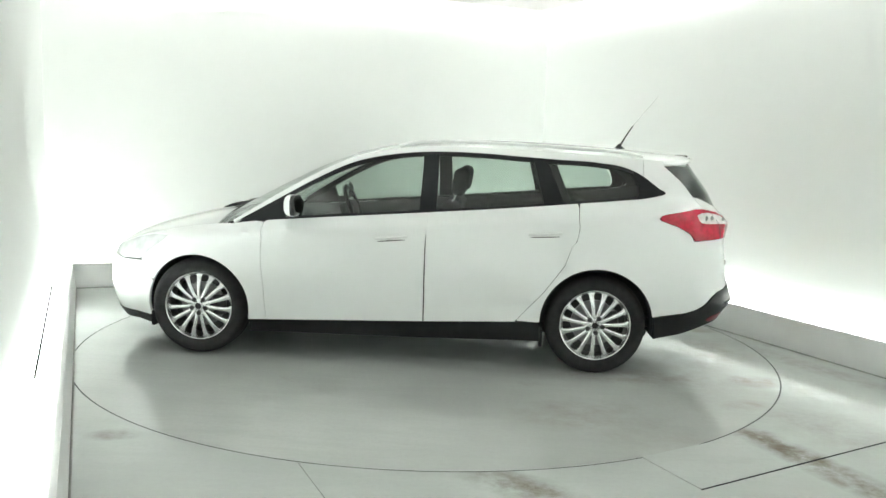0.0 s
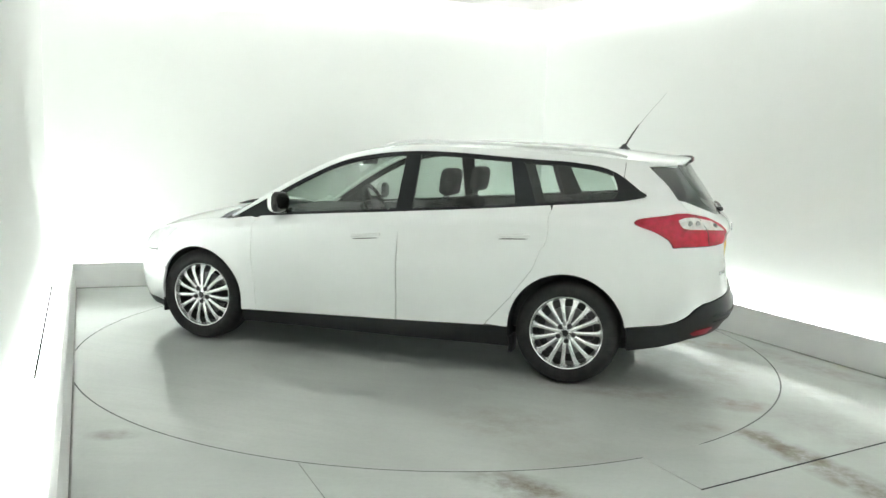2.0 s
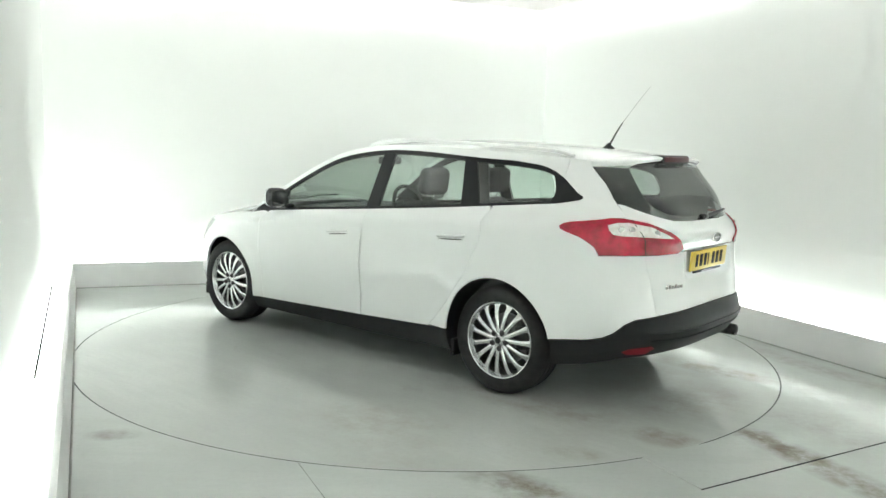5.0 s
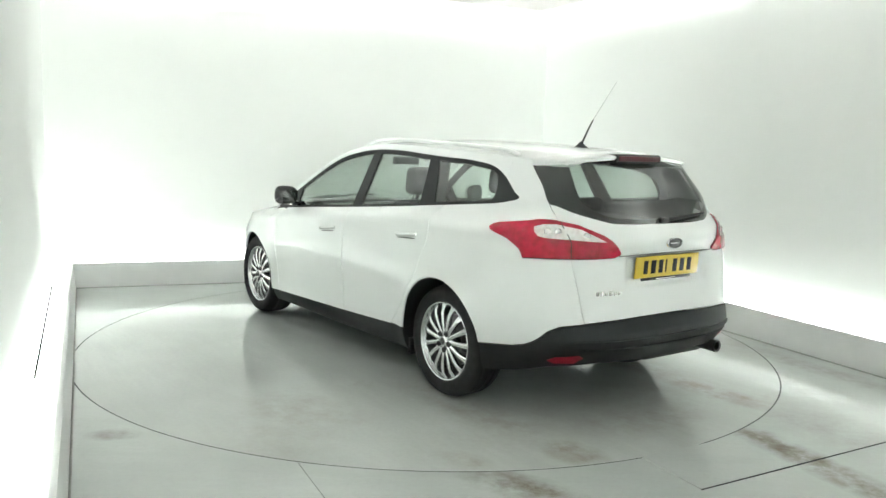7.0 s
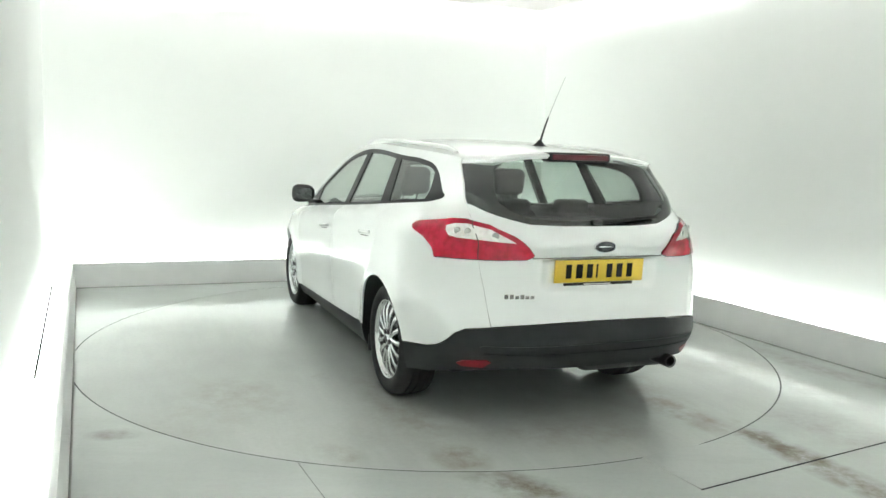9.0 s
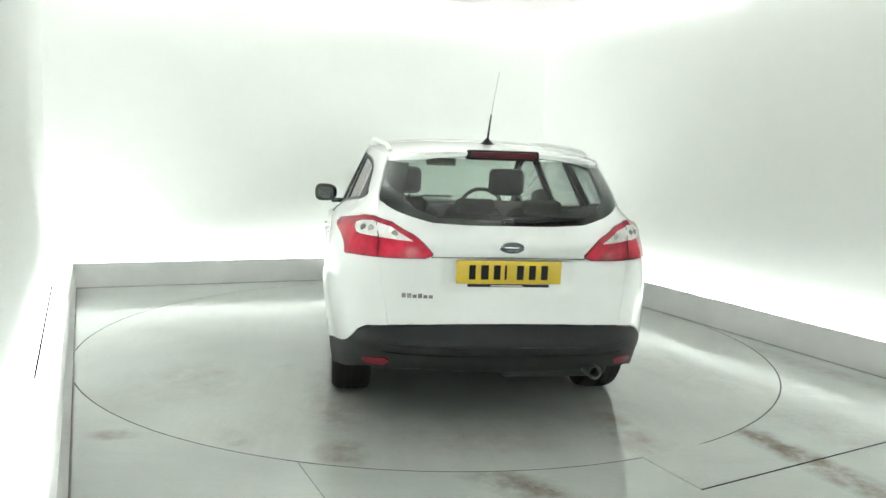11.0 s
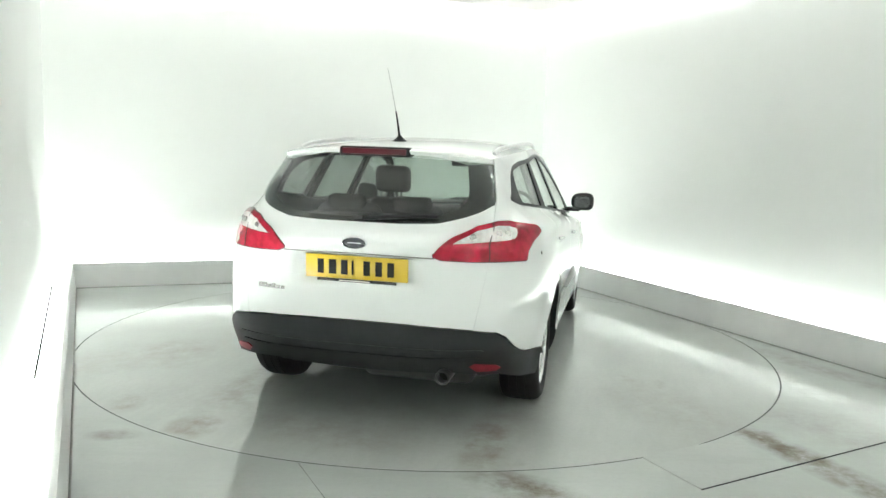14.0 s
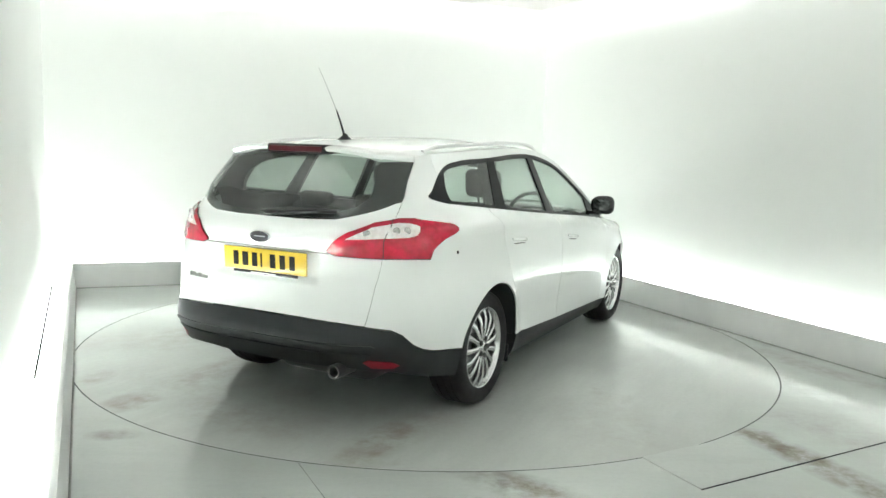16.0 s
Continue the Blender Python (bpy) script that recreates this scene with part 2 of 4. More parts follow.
def tube_bm(points, radius, n=8, taper=None):
    bm = bmesh.new()
    pts = [Vector(p) for p in points]
    rings = []
    for i, p in enumerate(pts):
        d = (pts[min(i + 1, len(pts) - 1)] - pts[max(i - 1, 0)]).normalized()
        q = d.to_track_quat("Z", "Y")
        r = radius if taper is None else radius + (taper - radius) * i / (len(pts) - 1)
        rings.append([bm.verts.new(p + q @ Vector((r * math.cos(2 * math.pi * k / n), r * math.sin(2 * math.pi * k / n), 0))) for k in range(n)])
    for a, c in zip(rings, rings[1:]):
        for k in range(n):
            bm.faces.new((a[k], a[(k + 1) % n], c[(k + 1) % n], c[k]))
    bm.faces.new(rings[0][::-1])
    bm.faces.new(rings[-1])
    bmesh.ops.recalc_face_normals(bm, faces=bm.faces[:])
    return bm


def lerp_table(xs, ys):
    xs, ys = np.array(xs, float), np.array(ys, float)
    return lambda v: float(np.interp(v, xs, ys))


def smooth_table(xs, ys):
    """Cubic interpolation through a short table."""
    xs, ys = np.array(xs, float), np.array(ys, float)
    d = np.gradient(ys, xs)

    def f(v):
        v = min(max(v, xs[0]), xs[-1])
        i = min(int(np.searchsorted(xs, v, side="right")) - 1, len(xs) - 2)
        h = xs[i + 1] - xs[i]
        t = (v - xs[i]) / h
        return float((1 + 2 * t) * (1 - t) ** 2 * ys[i] + t * (1 - t) ** 2 * h * d[i] + t * t * (3 - 2 * t) * ys[i + 1] + t * t * (t - 1) * h * d[i + 1])

    return f


# ---------- the booth ----------
KL, KB, KR = Vector((-3.316, 1.560)), Vector((1.146, 3.300)), Vector((3.070, -0.710))
DIR_L = Vector((1.843, -4.271)).normalized()
DIR_R = (KR - KB).normalized()
# the end behind the camera is unseen; wall and kerb are added to close it
FRONT_L = KL + DIR_L * 9.0
FRONT_R = KB + DIR_R * 9.0
CORNERS = [FRONT_L, KL, KB, FRONT_R]


def offset_line(points, d):
    """Outline moved outward by d (points run clockwise seen from above)."""
    out = []
    n = len(points)
    for i in range(n):
        a, b, c = points[i - 1], points[i], points[(i + 1) % n]
        n0, n1 = (b - a).normalized(), (c - b).normalized()
        n0, n1 = Vector((-n0.y, n0.x)), Vector((-n1.y, n1.x))
        k = (n0 + n1).normalized()
        out.append(b + k * (d / max(0.2, k.dot(n0))))
    return out


SIDES = ("west", "north", "east", "south_added")


def frame_walls(name, inner, outer, z0, z1, material, label, category, bevel=0.0, lean=0.0):
    """Four straight pieces round the booth; lean moves the top of the inner face outward."""
    a, b, c = offset_line(CORNERS, inner), offset_line(CORNERS, outer), offset_line(CORNERS, inner + lean)
    for i, side in enumerate(SIDES):
        j = (i + 1) % 4
        bm = prism_bm([a[i], a[j], b[j], b[i]], z0, z1)
        for v in bm.verts:
            for old, leant in ((a[i], c[i]), (a[j], c[j])):
                if v.co.z > z1 - 1e-4 and (v.co.xy - old).length < 1e-4:
                    v.co.x, v.co.y = leant
        if bevel:
            bmesh.ops.bevel(bm, geom=bm.edges[:], offset=bevel, segments=2, affect="EDGES")
        tagged(part(f"{name}_{side}", bm, material, None), label, category, kind="structure")


RADIUS = 2.447
CEIL_Z, TOP_Z = 2.95, 3.22
WALL_OFF = 0.235


def build_booth():
    ring = [(RADIUS * math.cos(2 * math.pi * k / 192), RADIUS * math.sin(2 * math.pi * k / 192)) for k in range(192)]
    hole = [(x * 1.0020, y * 1.0020) for x, y in ring]
    edge = offset_line(CORNERS, WALL_OFF + 0.2)
    # floor: one sheet with the round opening, fanned out to the outline
    bm = bmesh.new()
    inner = [bm.verts.new((x, y, 0)) for x, y in hole]
    rim = [bm.verts.new((x, y, -0.05)) for x, y in hole]
    outer = []
    for x, y in hole:
        d = Vector((x, y)).normalized()
        best = 99.0
        for i in range(4):
            p, q = edge[i], edge[(i + 1) % 4]
            e = q - p
            den = d.x * e.y - d.y * e.x
            if abs(den) > 1e-9:
                k = (p.x * e.y - p.y * e.x) / den
                s = (p.x * d.y - p.y * d.x) / den
                if k > 0 and -1e-6 <= s <= 1 + 1e-6:
                    best = min(best, k)
        outer.append(bm.verts.new((d.x * best, d.y * best, 0)))
    for k in range(192):
        j = (k + 1) % 192
        bm.faces.new((inner[k], inner[j], outer[j], outer[k])[::-1])
        bm.faces.new((rim[k], rim[j], inner[j], inner[k])[::-1])
    bmesh.ops.recalc_face_normals(bm, faces=bm.faces[:])
    if sum(f.normal.z for f in bm.faces) < 0:
        bmesh.ops.reverse_faces(bm, faces=bm.faces[:])
    tagged(part("floor", bm, FLOOR, None, smooth=False), "grey sealed concrete floor with brown stains", "floor", kind="structure")
    tagged(part("pit", prism_bm(hole, -0.12, -0.05), GAP, None, smooth=False), "dark pit under the turntable", "pit", kind="structure")

    # black ring fills the gap so that its shade reads as an even line
    seal = lathe_bm([(RADIUS - 0.0035, -0.05), (RADIUS - 0.0035, -0.0008), (RADIUS * 1.0019, -0.0008), (RADIUS * 1.0019, -0.05)], 192, "z")
    tagged(part("gap_shade_ring", seal, GAP, None, smooth=False), "thin black ring set in for the shade of the turntable gap", "seal", kind="structure")
    frame_walls("kerb", 0.0, 0.052, 0.0, 0.23, KERB, "low white painted kerb board hiding the floor light", "kerb", 0.005, 0.024)
    frame_walls("trough_ledge", 0.052, WALL_OFF, 0.0, 0.11, KERB, "white ledge in the light trough behind the kerb", "ledge")
    frame_walls("wall", WALL_OFF, WALL_OFF + 0.2, -0.05, TOP_Z + 0.1, WALL, "tall plain white booth wall with pale green cast", "wall")
    out = offset_line(CORNERS, WALL_OFF + 0.2)
    tagged(part("ceiling_upper", prism_bm(out, TOP_Z, TOP_Z + 0.1), CEIL, None, smooth=False), "white upper ceiling over the light cove", "ceiling", kind="structure")
    tagged(part("ceiling", prism_bm(CORNERS, CEIL_Z, CEIL_Z + 0.025), PANEL, None, smooth=False), "pale pinkish dropped ceiling panel", "ceiling", kind="structure")
    # tubes in the trough and above the dropped ceiling
    for name, off, z, material, label in (("trough_light", WALL_OFF - 0.022, 0.152, TUBE, "white light tube in the trough behind the kerb"), ("cove_light", -0.11, CEIL_Z + 0.135, TUBE_TOP, "white light tube in the ceiling cove")):
        line = offset_line(CORNERS, off)
        # the fourth tube of each set is unseen, added to light the camera side
        for i in range(4):
            a, b = line[i], line[(i + 1) % 4]
            d = (b - a).normalized() * 0.1
            bm = tube_bm([(a.x + d.x, a.y + d.y, z), (b.x - d.x, b.y - d.y, z)], 0.012 if name == "trough_light" else 0.03, 8)
            tagged(part(name, bm, material, None), label, "light", group=name + "s")
    # dark sealant where the kerb meets the floor
    inner = offset_line(CORNERS, -0.010)
    for i in range(3):
        j = i + 1
        bm = prism_bm([inner[i], inner[j], CORNERS[j], CORNERS[i]], 0.0, 0.004)
        tagged(part(f"kerb_seal_{SIDES[i]}", bm, SEAL, None, smooth=False), "grey sealant line along the kerb foot", "sealant", kind="structure")
    # access plate beside the turntable
    a, b, c = Vector((1.04, -2.215)), Vector((1.212, -2.567)), Vector((2.394, -1.912))
    e = (c - b).normalized() * 1.62
    bm = prism_bm([a, b, b + e, a + e], 0.0, 0.004, 0.001)
    tagged(part("access_plate", bm, FLOOR, None), "grey painted steel access plate beside the turntable", "plate")
    bm = prism_bm([b + Vector((0.0015, -0.0036)), b + e + Vector((0.0015, -0.0036)), b + e, b], 0.0, 0.004)
    tagged(part("plate_joint", bm, GAP, None), "dark rubber joint along the access plate", "joint", kind="structure")
    p, q = Vector((-3.319, 1.093)), Vector((-2.150, -1.609))
    n = Vector((q.y - p.y, p.x - q.x)).normalized() * 0.0065
    tagged(part("ledge_joint", prism_bm([p + n, q + n, q - n, p - n], 0.105, 0.113), JOINT, None), "thin dark joint along the trough ledge", "joint", kind="structure")
    # grey line drawn where two tones of the floor meet
    p, q = Vector((-0.575, -2.395)), Vector((-0.36, -2.85))
    n = Vector((q.y - p.y, p.x - q.x)).normalized() * 0.0018
    tagged(part("floor_tone_line", prism_bm([p + n, q + n, q - n, p - n], 0.0, 0.0015), SEAL, None), "thin grey line along an edge between two floor tones", "joint", kind="structure")


def build_turntable():
    thing = new("turntable")
    tagged(thing, "round grey turntable flush with the floor, tyre marked", "turntable")
    rim = RADIUS - 0.03
    bm = lathe_bm([(0.0, -0.045), (rim, -0.045), (rim, 0.0), (0.6, 0.0), (0.0, 0.0)], 192, "z")
    part("deck", bm, DISC, thing)
    bm = lathe_bm([(rim, -0.045), (RADIUS - 0.004, -0.045), (RADIUS - 0.004, -0.001), (RADIUS - 0.005, 0.0), (rim, 0.0)], 192, "z")
    part("edge_ring", bm, DISC, thing, "painted steel edge of the turntable")
    return thing


# ---------- the car's skin: one surface B(q, z) that runs round the body ----------
# q is the place along the car's side (x forward); past XC it runs round the tail to the middle, past XF round the nose
XC, XF, NF = -1.15, 0.70, 3.2
z_belt = smooth_table([-2.0, -1.75, -1.6, -1.13, -0.2, 0.65, 1.1, 1.5], [1.205, 1.178, 1.152, 1.10, 1.014, 0.94, 0.885, 0.85])
low_w = smooth_table([0.10, 0.16, 0.22, 0.30, 0.38, 0.46, 0.55, 0.65, 0.75, 0.85, 0.95, 1.05, 1.2], [0.76, 0.81, 0.845, 0.868, 0.872, 0.876, 0.888, 0.896, 0.894, 0.887, 0.876, 0.864, 0.845])
tail_x = smooth_table([0.15, 0.25, 0.32, 0.38, 0.45, 0.48, 0.54, 0.59, 0.62, 0.72, 0.82, 0.92, 0.985, 1.03, 1.07, 1.2, 1.3, 1.38, 1.44], [-2.05, -2.15, -2.205, -2.24, -2.285, -2.292, -2.275, -2.258, -2.25, -2.235, -2.225, -2.225, -2.245, -2.225, -2.18, -2.085, -2.01, -1.955, -1.90])
nose_x = smooth_table([0.15, 0.25, 0.35, 0.45, 0.55, 0.62, 0.70, 0.80], [2.06, 2.12, 2.155, 2.165, 2.15, 2.125, 2.07, 1.95])


def quarter(n, a, b):
    t = np.linspace(0, math.pi / 2, 600)
    c, s = np.cos(t) ** (2 / n), np.sin(t) ** (2 / n)
    arc = np.concatenate([[0], np.cumsum(np.hypot(np.diff(a * c), np.diff(b * s)))])
    return c, s, arc


_, _, ARC_R = quarter(2.7, 1.08, 0.87)
C_F, S_F, ARC_F = quarter(NF, 1.44, 0.87)
ANG = np.linspace(0, math.pi / 2, 600)
tail_n = smooth_table([0.2, 0.5, 0.9, 1.03, 1.10, 1.18, 1.36, 1.45], [3.3, 3.5, 3.5, 3.1, 3.6, 4.8, 5.0, 5.0])
Q_TAIL, Q_NOSE = XC - float(ARC_R[-1]), XF + float(ARC_F[-1])
HUB_F, HUB_R, HUB_Z, HUB_Y = 1.318, -1.320, 0.322, 0.842


def width(x, z):
    zb = z_belt(x)
    base = 0.795 - 0.10 * max(0.0, min(1.0, (-0.85 - x) / 0.9)) ** 1.3
    top = base - (z - zb) * 0.46
    if z >= zb:
        return top
    soft = 0.06 + 0.09 * max(0.0, min(1.0, (-0.9 - x) / 0.8))
    if z <= zb - soft:
        return low_w(z)
    t = (z - zb + soft) / soft
    t = t * t * (3 - 2 * t) * 0.75 + t * 0.25
    return low_w(zb - soft) * (1 - t) + base * t


def flare(x, z):
    out = 0.0
    for hx in (HUB_F, HUB_R):
        d = math.hypot(x - hx, z - HUB_Z) - 0.36
        out += 0.016 * math.exp(-(d / 0.06) ** 2)
    return out


def B(q, z):
    flip = 1.0
    if q < Q_TAIL:
        q, flip = 2 * Q_TAIL - q, -1.0
    if q > Q_NOSE:
        q, flip = 2 * Q_NOSE - q, -1.0
    if q < XC:
        s = q - Q_TAIL
        t, k = float(np.interp(s, ARC_R, ANG)), 2 / tail_n(z)
        c, sn = max(0.0, math.cos(t)) ** k, max(0.0, math.sin(t)) ** k
        x = XC - c * (XC - tail_x(z))
        y = (width(max(x, -1.75), z) + flare(x, z)) * sn
    elif q > XF:
        s = Q_NOSE - q
        c, sn = np.interp(s, ARC_F, C_F), np.interp(s, ARC_F, S_F)
        x = XF + c * (nose_x(z) - XF)
        y = (width(min(x, 1.3), z) + flare(x, z)) * sn
    else:
        x, y = q, width(q, z) + flare(q, z)
    return Vector((x, flip * y, z))


def q_side(x, z):
    """q of the skin's point at x, z on the left side."""
    if x < XC:
        c = min(1.0, (XC - x) / (XC - tail_x(z)))
        return Q_TAIL + float(np.interp(math.acos(c ** (tail_n(z) / 2)), ANG, ARC_R))
    if x > XF:
        c = min(1.0, (x - XF) / (nose_x(z) - XF))
        return Q_NOSE - float(np.interp(-c, -C_F, ARC_F))
    return x


def q_rear(y, z):
    """q of the skin's point at y, z on the tail."""
    sn = min(1.0, abs(y) / width(-1.75, z))
    s = float(np.interp(math.asin(sn ** (tail_n(z) / 2)), ANG, ARC_R))
    return Q_TAIL + s if y >= 0 else Q_TAIL - s


def clip_half(poly, axis, value, keep_less):
    out = []
    n = len(poly)
    for i in range(n):
        a, b = poly[i - 1], poly[i]
        ia, ib = (a[axis] <= value) == keep_less or a[axis] == value, (b[axis] <= value) == keep_less or b[axis] == value
        if ia != ib:
            t = (value - a[axis]) / (b[axis] - a[axis])
            out.append((a[0] + t * (b[0] - a[0]), a[1] + t * (b[1] - a[1])))
        if ib:
            out.append(b)
    return out


def densify(poly, step):
    out = []
    for a, b in zip(poly, poly[1:] + poly[:1]):
        k = max(1, int(math.hypot(b[0] - a[0], b[1] - a[1]) / step))
        out += [(a[0] + (b[0] - a[0]) * i / k, a[1] + (b[1] - a[1]) * i / k) for i in range(k)]
    return out


def round_poly(poly, times=2, keep=()):
    """Corner cutting: rounds a polygon's corners."""
    for _ in range(times):
        out = []
        n = len(poly)
        for i in range(n):
            a, b = poly[i], poly[(i + 1) % n]
            out += [(a[0] * 0.75 + b[0] * 0.25, a[1] * 0.75 + b[1] * 0.25), (a[0] * 0.25 + b[0] * 0.75, a[1] * 0.25 + b[1] * 0.75)]
        poly = out
    return poly


def skin(poly, step=0.035, out=0.0, depth=0.02, mirror=False, surface=None, crown=0.0):
    """A panel: the part of the skin inside a polygon of (q, z), with turned-in edges."""
    surface = surface or B
    poly = densify(poly, step)
    q0, q1 = min(p[0] for p in poly), max(p[0] for p in poly)
    z0, z1 = min(p[1] for p in poly), max(p[1] for p in poly)
    cells = []
    i0, i1 = math.floor(q0 / step), math.ceil(q1 / step)
    j0, j1 = math.floor(z0 / step), math.ceil(z1 / step)
    for i in range(i0, i1):
        strip = clip_half(clip_half(poly, 0, i * step, False), 0, (i + 1) * step, True)
        if len(strip) < 3:
            continue
        for j in range(j0, j1):
            c = clip_half(clip_half(strip, 1, j * step, False), 1, (j + 1) * step, True)
            if len(c) >= 3:
                cells.append(c)
    index, verts, faces = {}, [], []

    def vid(p):
        key = (round(p[0] * 4000), round(p[1] * 4000))
        if key not in index:
            index[key] = len(verts)
            verts.append(p)
        return index[key]

    for c in cells:
        ids = []
        for p in c:
            k = vid(p)
            if k not in ids:
                ids.append(k)
        area = 0.0
        for a, b in zip(ids, ids[1:] + ids[:1]):
            area += verts[a][0] * verts[b][1] - verts[b][0] * verts[a][1]
        if len(ids) >= 3 and abs(area) > 1e-7:
            faces.append(ids if area > 0 else ids[::-1])
    pts, nor = [], []
    for q, z in verts:
        p = surface(q, z)
        dq, dz = surface(q + 0.004, z) - surface(q - 0.004, z), surface(q, z + 0.004) - surface(q, z - 0.004)
        n = dz.cross(dq)
        n = n.normalized() if n.length > 1e-9 else Vector((0, 1, 0))
        pts.append(p + n * out)
        nor.append(n)
    edges = {}
    for f in faces:
        for a, b in zip(f, f[1:] + f[:1]):
            edges[(a, b)] = edges.get((a, b), 0) + 1
    border = [(a, b) for (a, b) in edges if (b, a) not in edges]
    low = {}
    for a, b in border:
        for k in (a, b):
            if k not in low:
                low[k] = len(pts)
                pts.append(pts[k] - nor[k] * depth)
    faces = [f[::-1] for f in faces] + [[a, b, low[b], low[a]] for a, b in border]
    if mirror:
        pts = [Vector((p.x, -p.y, p.z)) for p in pts]
        faces = [f[::-1] for f in faces]
    return pts, faces


def panel(name, poly, material, parent, label="", mirror=False, step=0.035, out=0.0, depth=0.02, surface=None):
    pts, faces = skin(poly, step, out, depth, mirror, surface)
    me = mesh_from(name, pts, faces, material)
    me.set_sharp_from_angle(angle=radians(50))
    return part(name, me, material, parent, label)


def sp(*pts):
    """Side outline (x, z) to (q, z)."""
    return [(q_side(x, z), z) for x, z in pts]


def rp(*pts):
    """Tail outline (y, z) to (q, z)."""
    return [(q_rear(y, z), z) for y, z in pts]


def arc(cx, cz, r, a0, a1, n=18):
    return [(cx + r * math.cos(radians(a0 + (a1 - a0) * i / n)), cz + r * math.sin(radians(a0 + (a1 - a0) * i / n))) for i in range(n + 1)]


roof_edge = smooth_table([-2.05, -1.9, -1.8, -1.55, -1.3, -1.05, -0.8, -0.53, -0.2, 0.03, 0.33, 0.56, 0.79, 1.12], [1.36, 1.375, 1.385, 1.405, 1.418, 1.428, 1.437, 1.443, 1.440, 1.418, 1.347, 1.238, 1.105, 0.895])
roof_mid = smooth_table([-2.05, -1.95, -1.8, -1.57, -1.24, -0.9, -0.52, -0.18, 0.13, 0.33], [1.412, 1.424, 1.442, 1.463, 1.482, 1.494, 1.493, 1.477, 1.437, 1.39])
glass_top = smooth_table([-1.75, -1.72, -1.66, -1.6, -1.52, -1.3, -1.05, -0.8, -0.53, -0.2, 0.03, 0.33, 0.56, 0.79, 1.10], [1.18, 1.20, 1.245, 1.288, 1.33, 1.37, 1.381, 1.393, 1.406, 1.405, 1.383, 1.313, 1.203, 1.07, 0.888])
belt_line = smooth_table([-1.75, -1.7, -1.63, -1.45, -1.13, -0.73, -0.2, 0.65, 1.0, 1.12], [1.18, 1.168, 1.153, 1.132, 1.10, 1.060, 1.012, 0.938, 0.903, 0.884])
hood_edge = smooth_table([1.0, 1.2, 1.4, 1.6, 1.8, 1.95, 2.05, 2.13], [0.90, 0.882, 0.855, 0.815, 0.76, 0.705, 0.665, 0.63])
hood_mid = smooth_table([1.0, 1.2, 1.35, 1.6, 1.8, 1.95, 2.05, 2.13], [0.995, 0.962, 0.938, 0.882, 0.825, 0.765, 0.70, 0.63])


def along(fn, x0, x1, n=24):
    return [(x0 + (x1 - x0) * i / n, fn(x0 + (x1 - x0) * i / n)) for i in range(n + 1)]


def cap(name, xs, edge, mid, material, parent, label="", power=2.4, depth=0.02, across=20, inset=0.0):
    """A sheet that spans the car from the left edge line to the right one, crowned in the middle."""
    verts, faces = [], []
    for x in xs:
        z = edge(x)
        e = B(q_side(x, z), z)
        half = max(e.y - inset, 0.002)
        for j in range(across + 1):
            t = -1 + 2 * j / across
            t = math.copysign(abs(t) ** 0.8, t)
            verts.append(Vector((e.x, -t * half, z + (mid(x) - z) * (1 - abs(t) ** power))))
    n = across + 1
    for i in range(len(xs) - 1):
        for j in range(across):
            faces.append([i * n + j, i * n + j + 1, (i + 1) * n + j + 1, (i + 1) * n + j])
    me = mesh_from(name, verts, faces, material)
    bm = bmesh.new()
    bm.from_mesh(me)
    bmesh.ops.remove_doubles(bm, verts=bm.verts[:], dist=1e-4)
    bmesh.ops.recalc_face_normals(bm, faces=bm.faces[:])
    bm.faces.ensure_lookup_table()
    if sum(f.normal.z for f in bm.faces) < 0:
        bmesh.ops.reverse_faces(bm, faces=bm.faces[:])
    if depth:
        rim = [e for e in bm.edges if e.is_boundary]
        r = bmesh.ops.extrude_edge_only(bm, edges=rim)
        for v in [g for g in r["geom"] if isinstance(g, bmesh.types.BMVert)]:
            v.co.z -= depth
    return part(name, bm, material, parent, label)


# ---------- the car ----------
def both(fn):
    for flip in (False, True):
        fn(flip)


def shift(m, bm):
    bm.transform(m)
    return bm


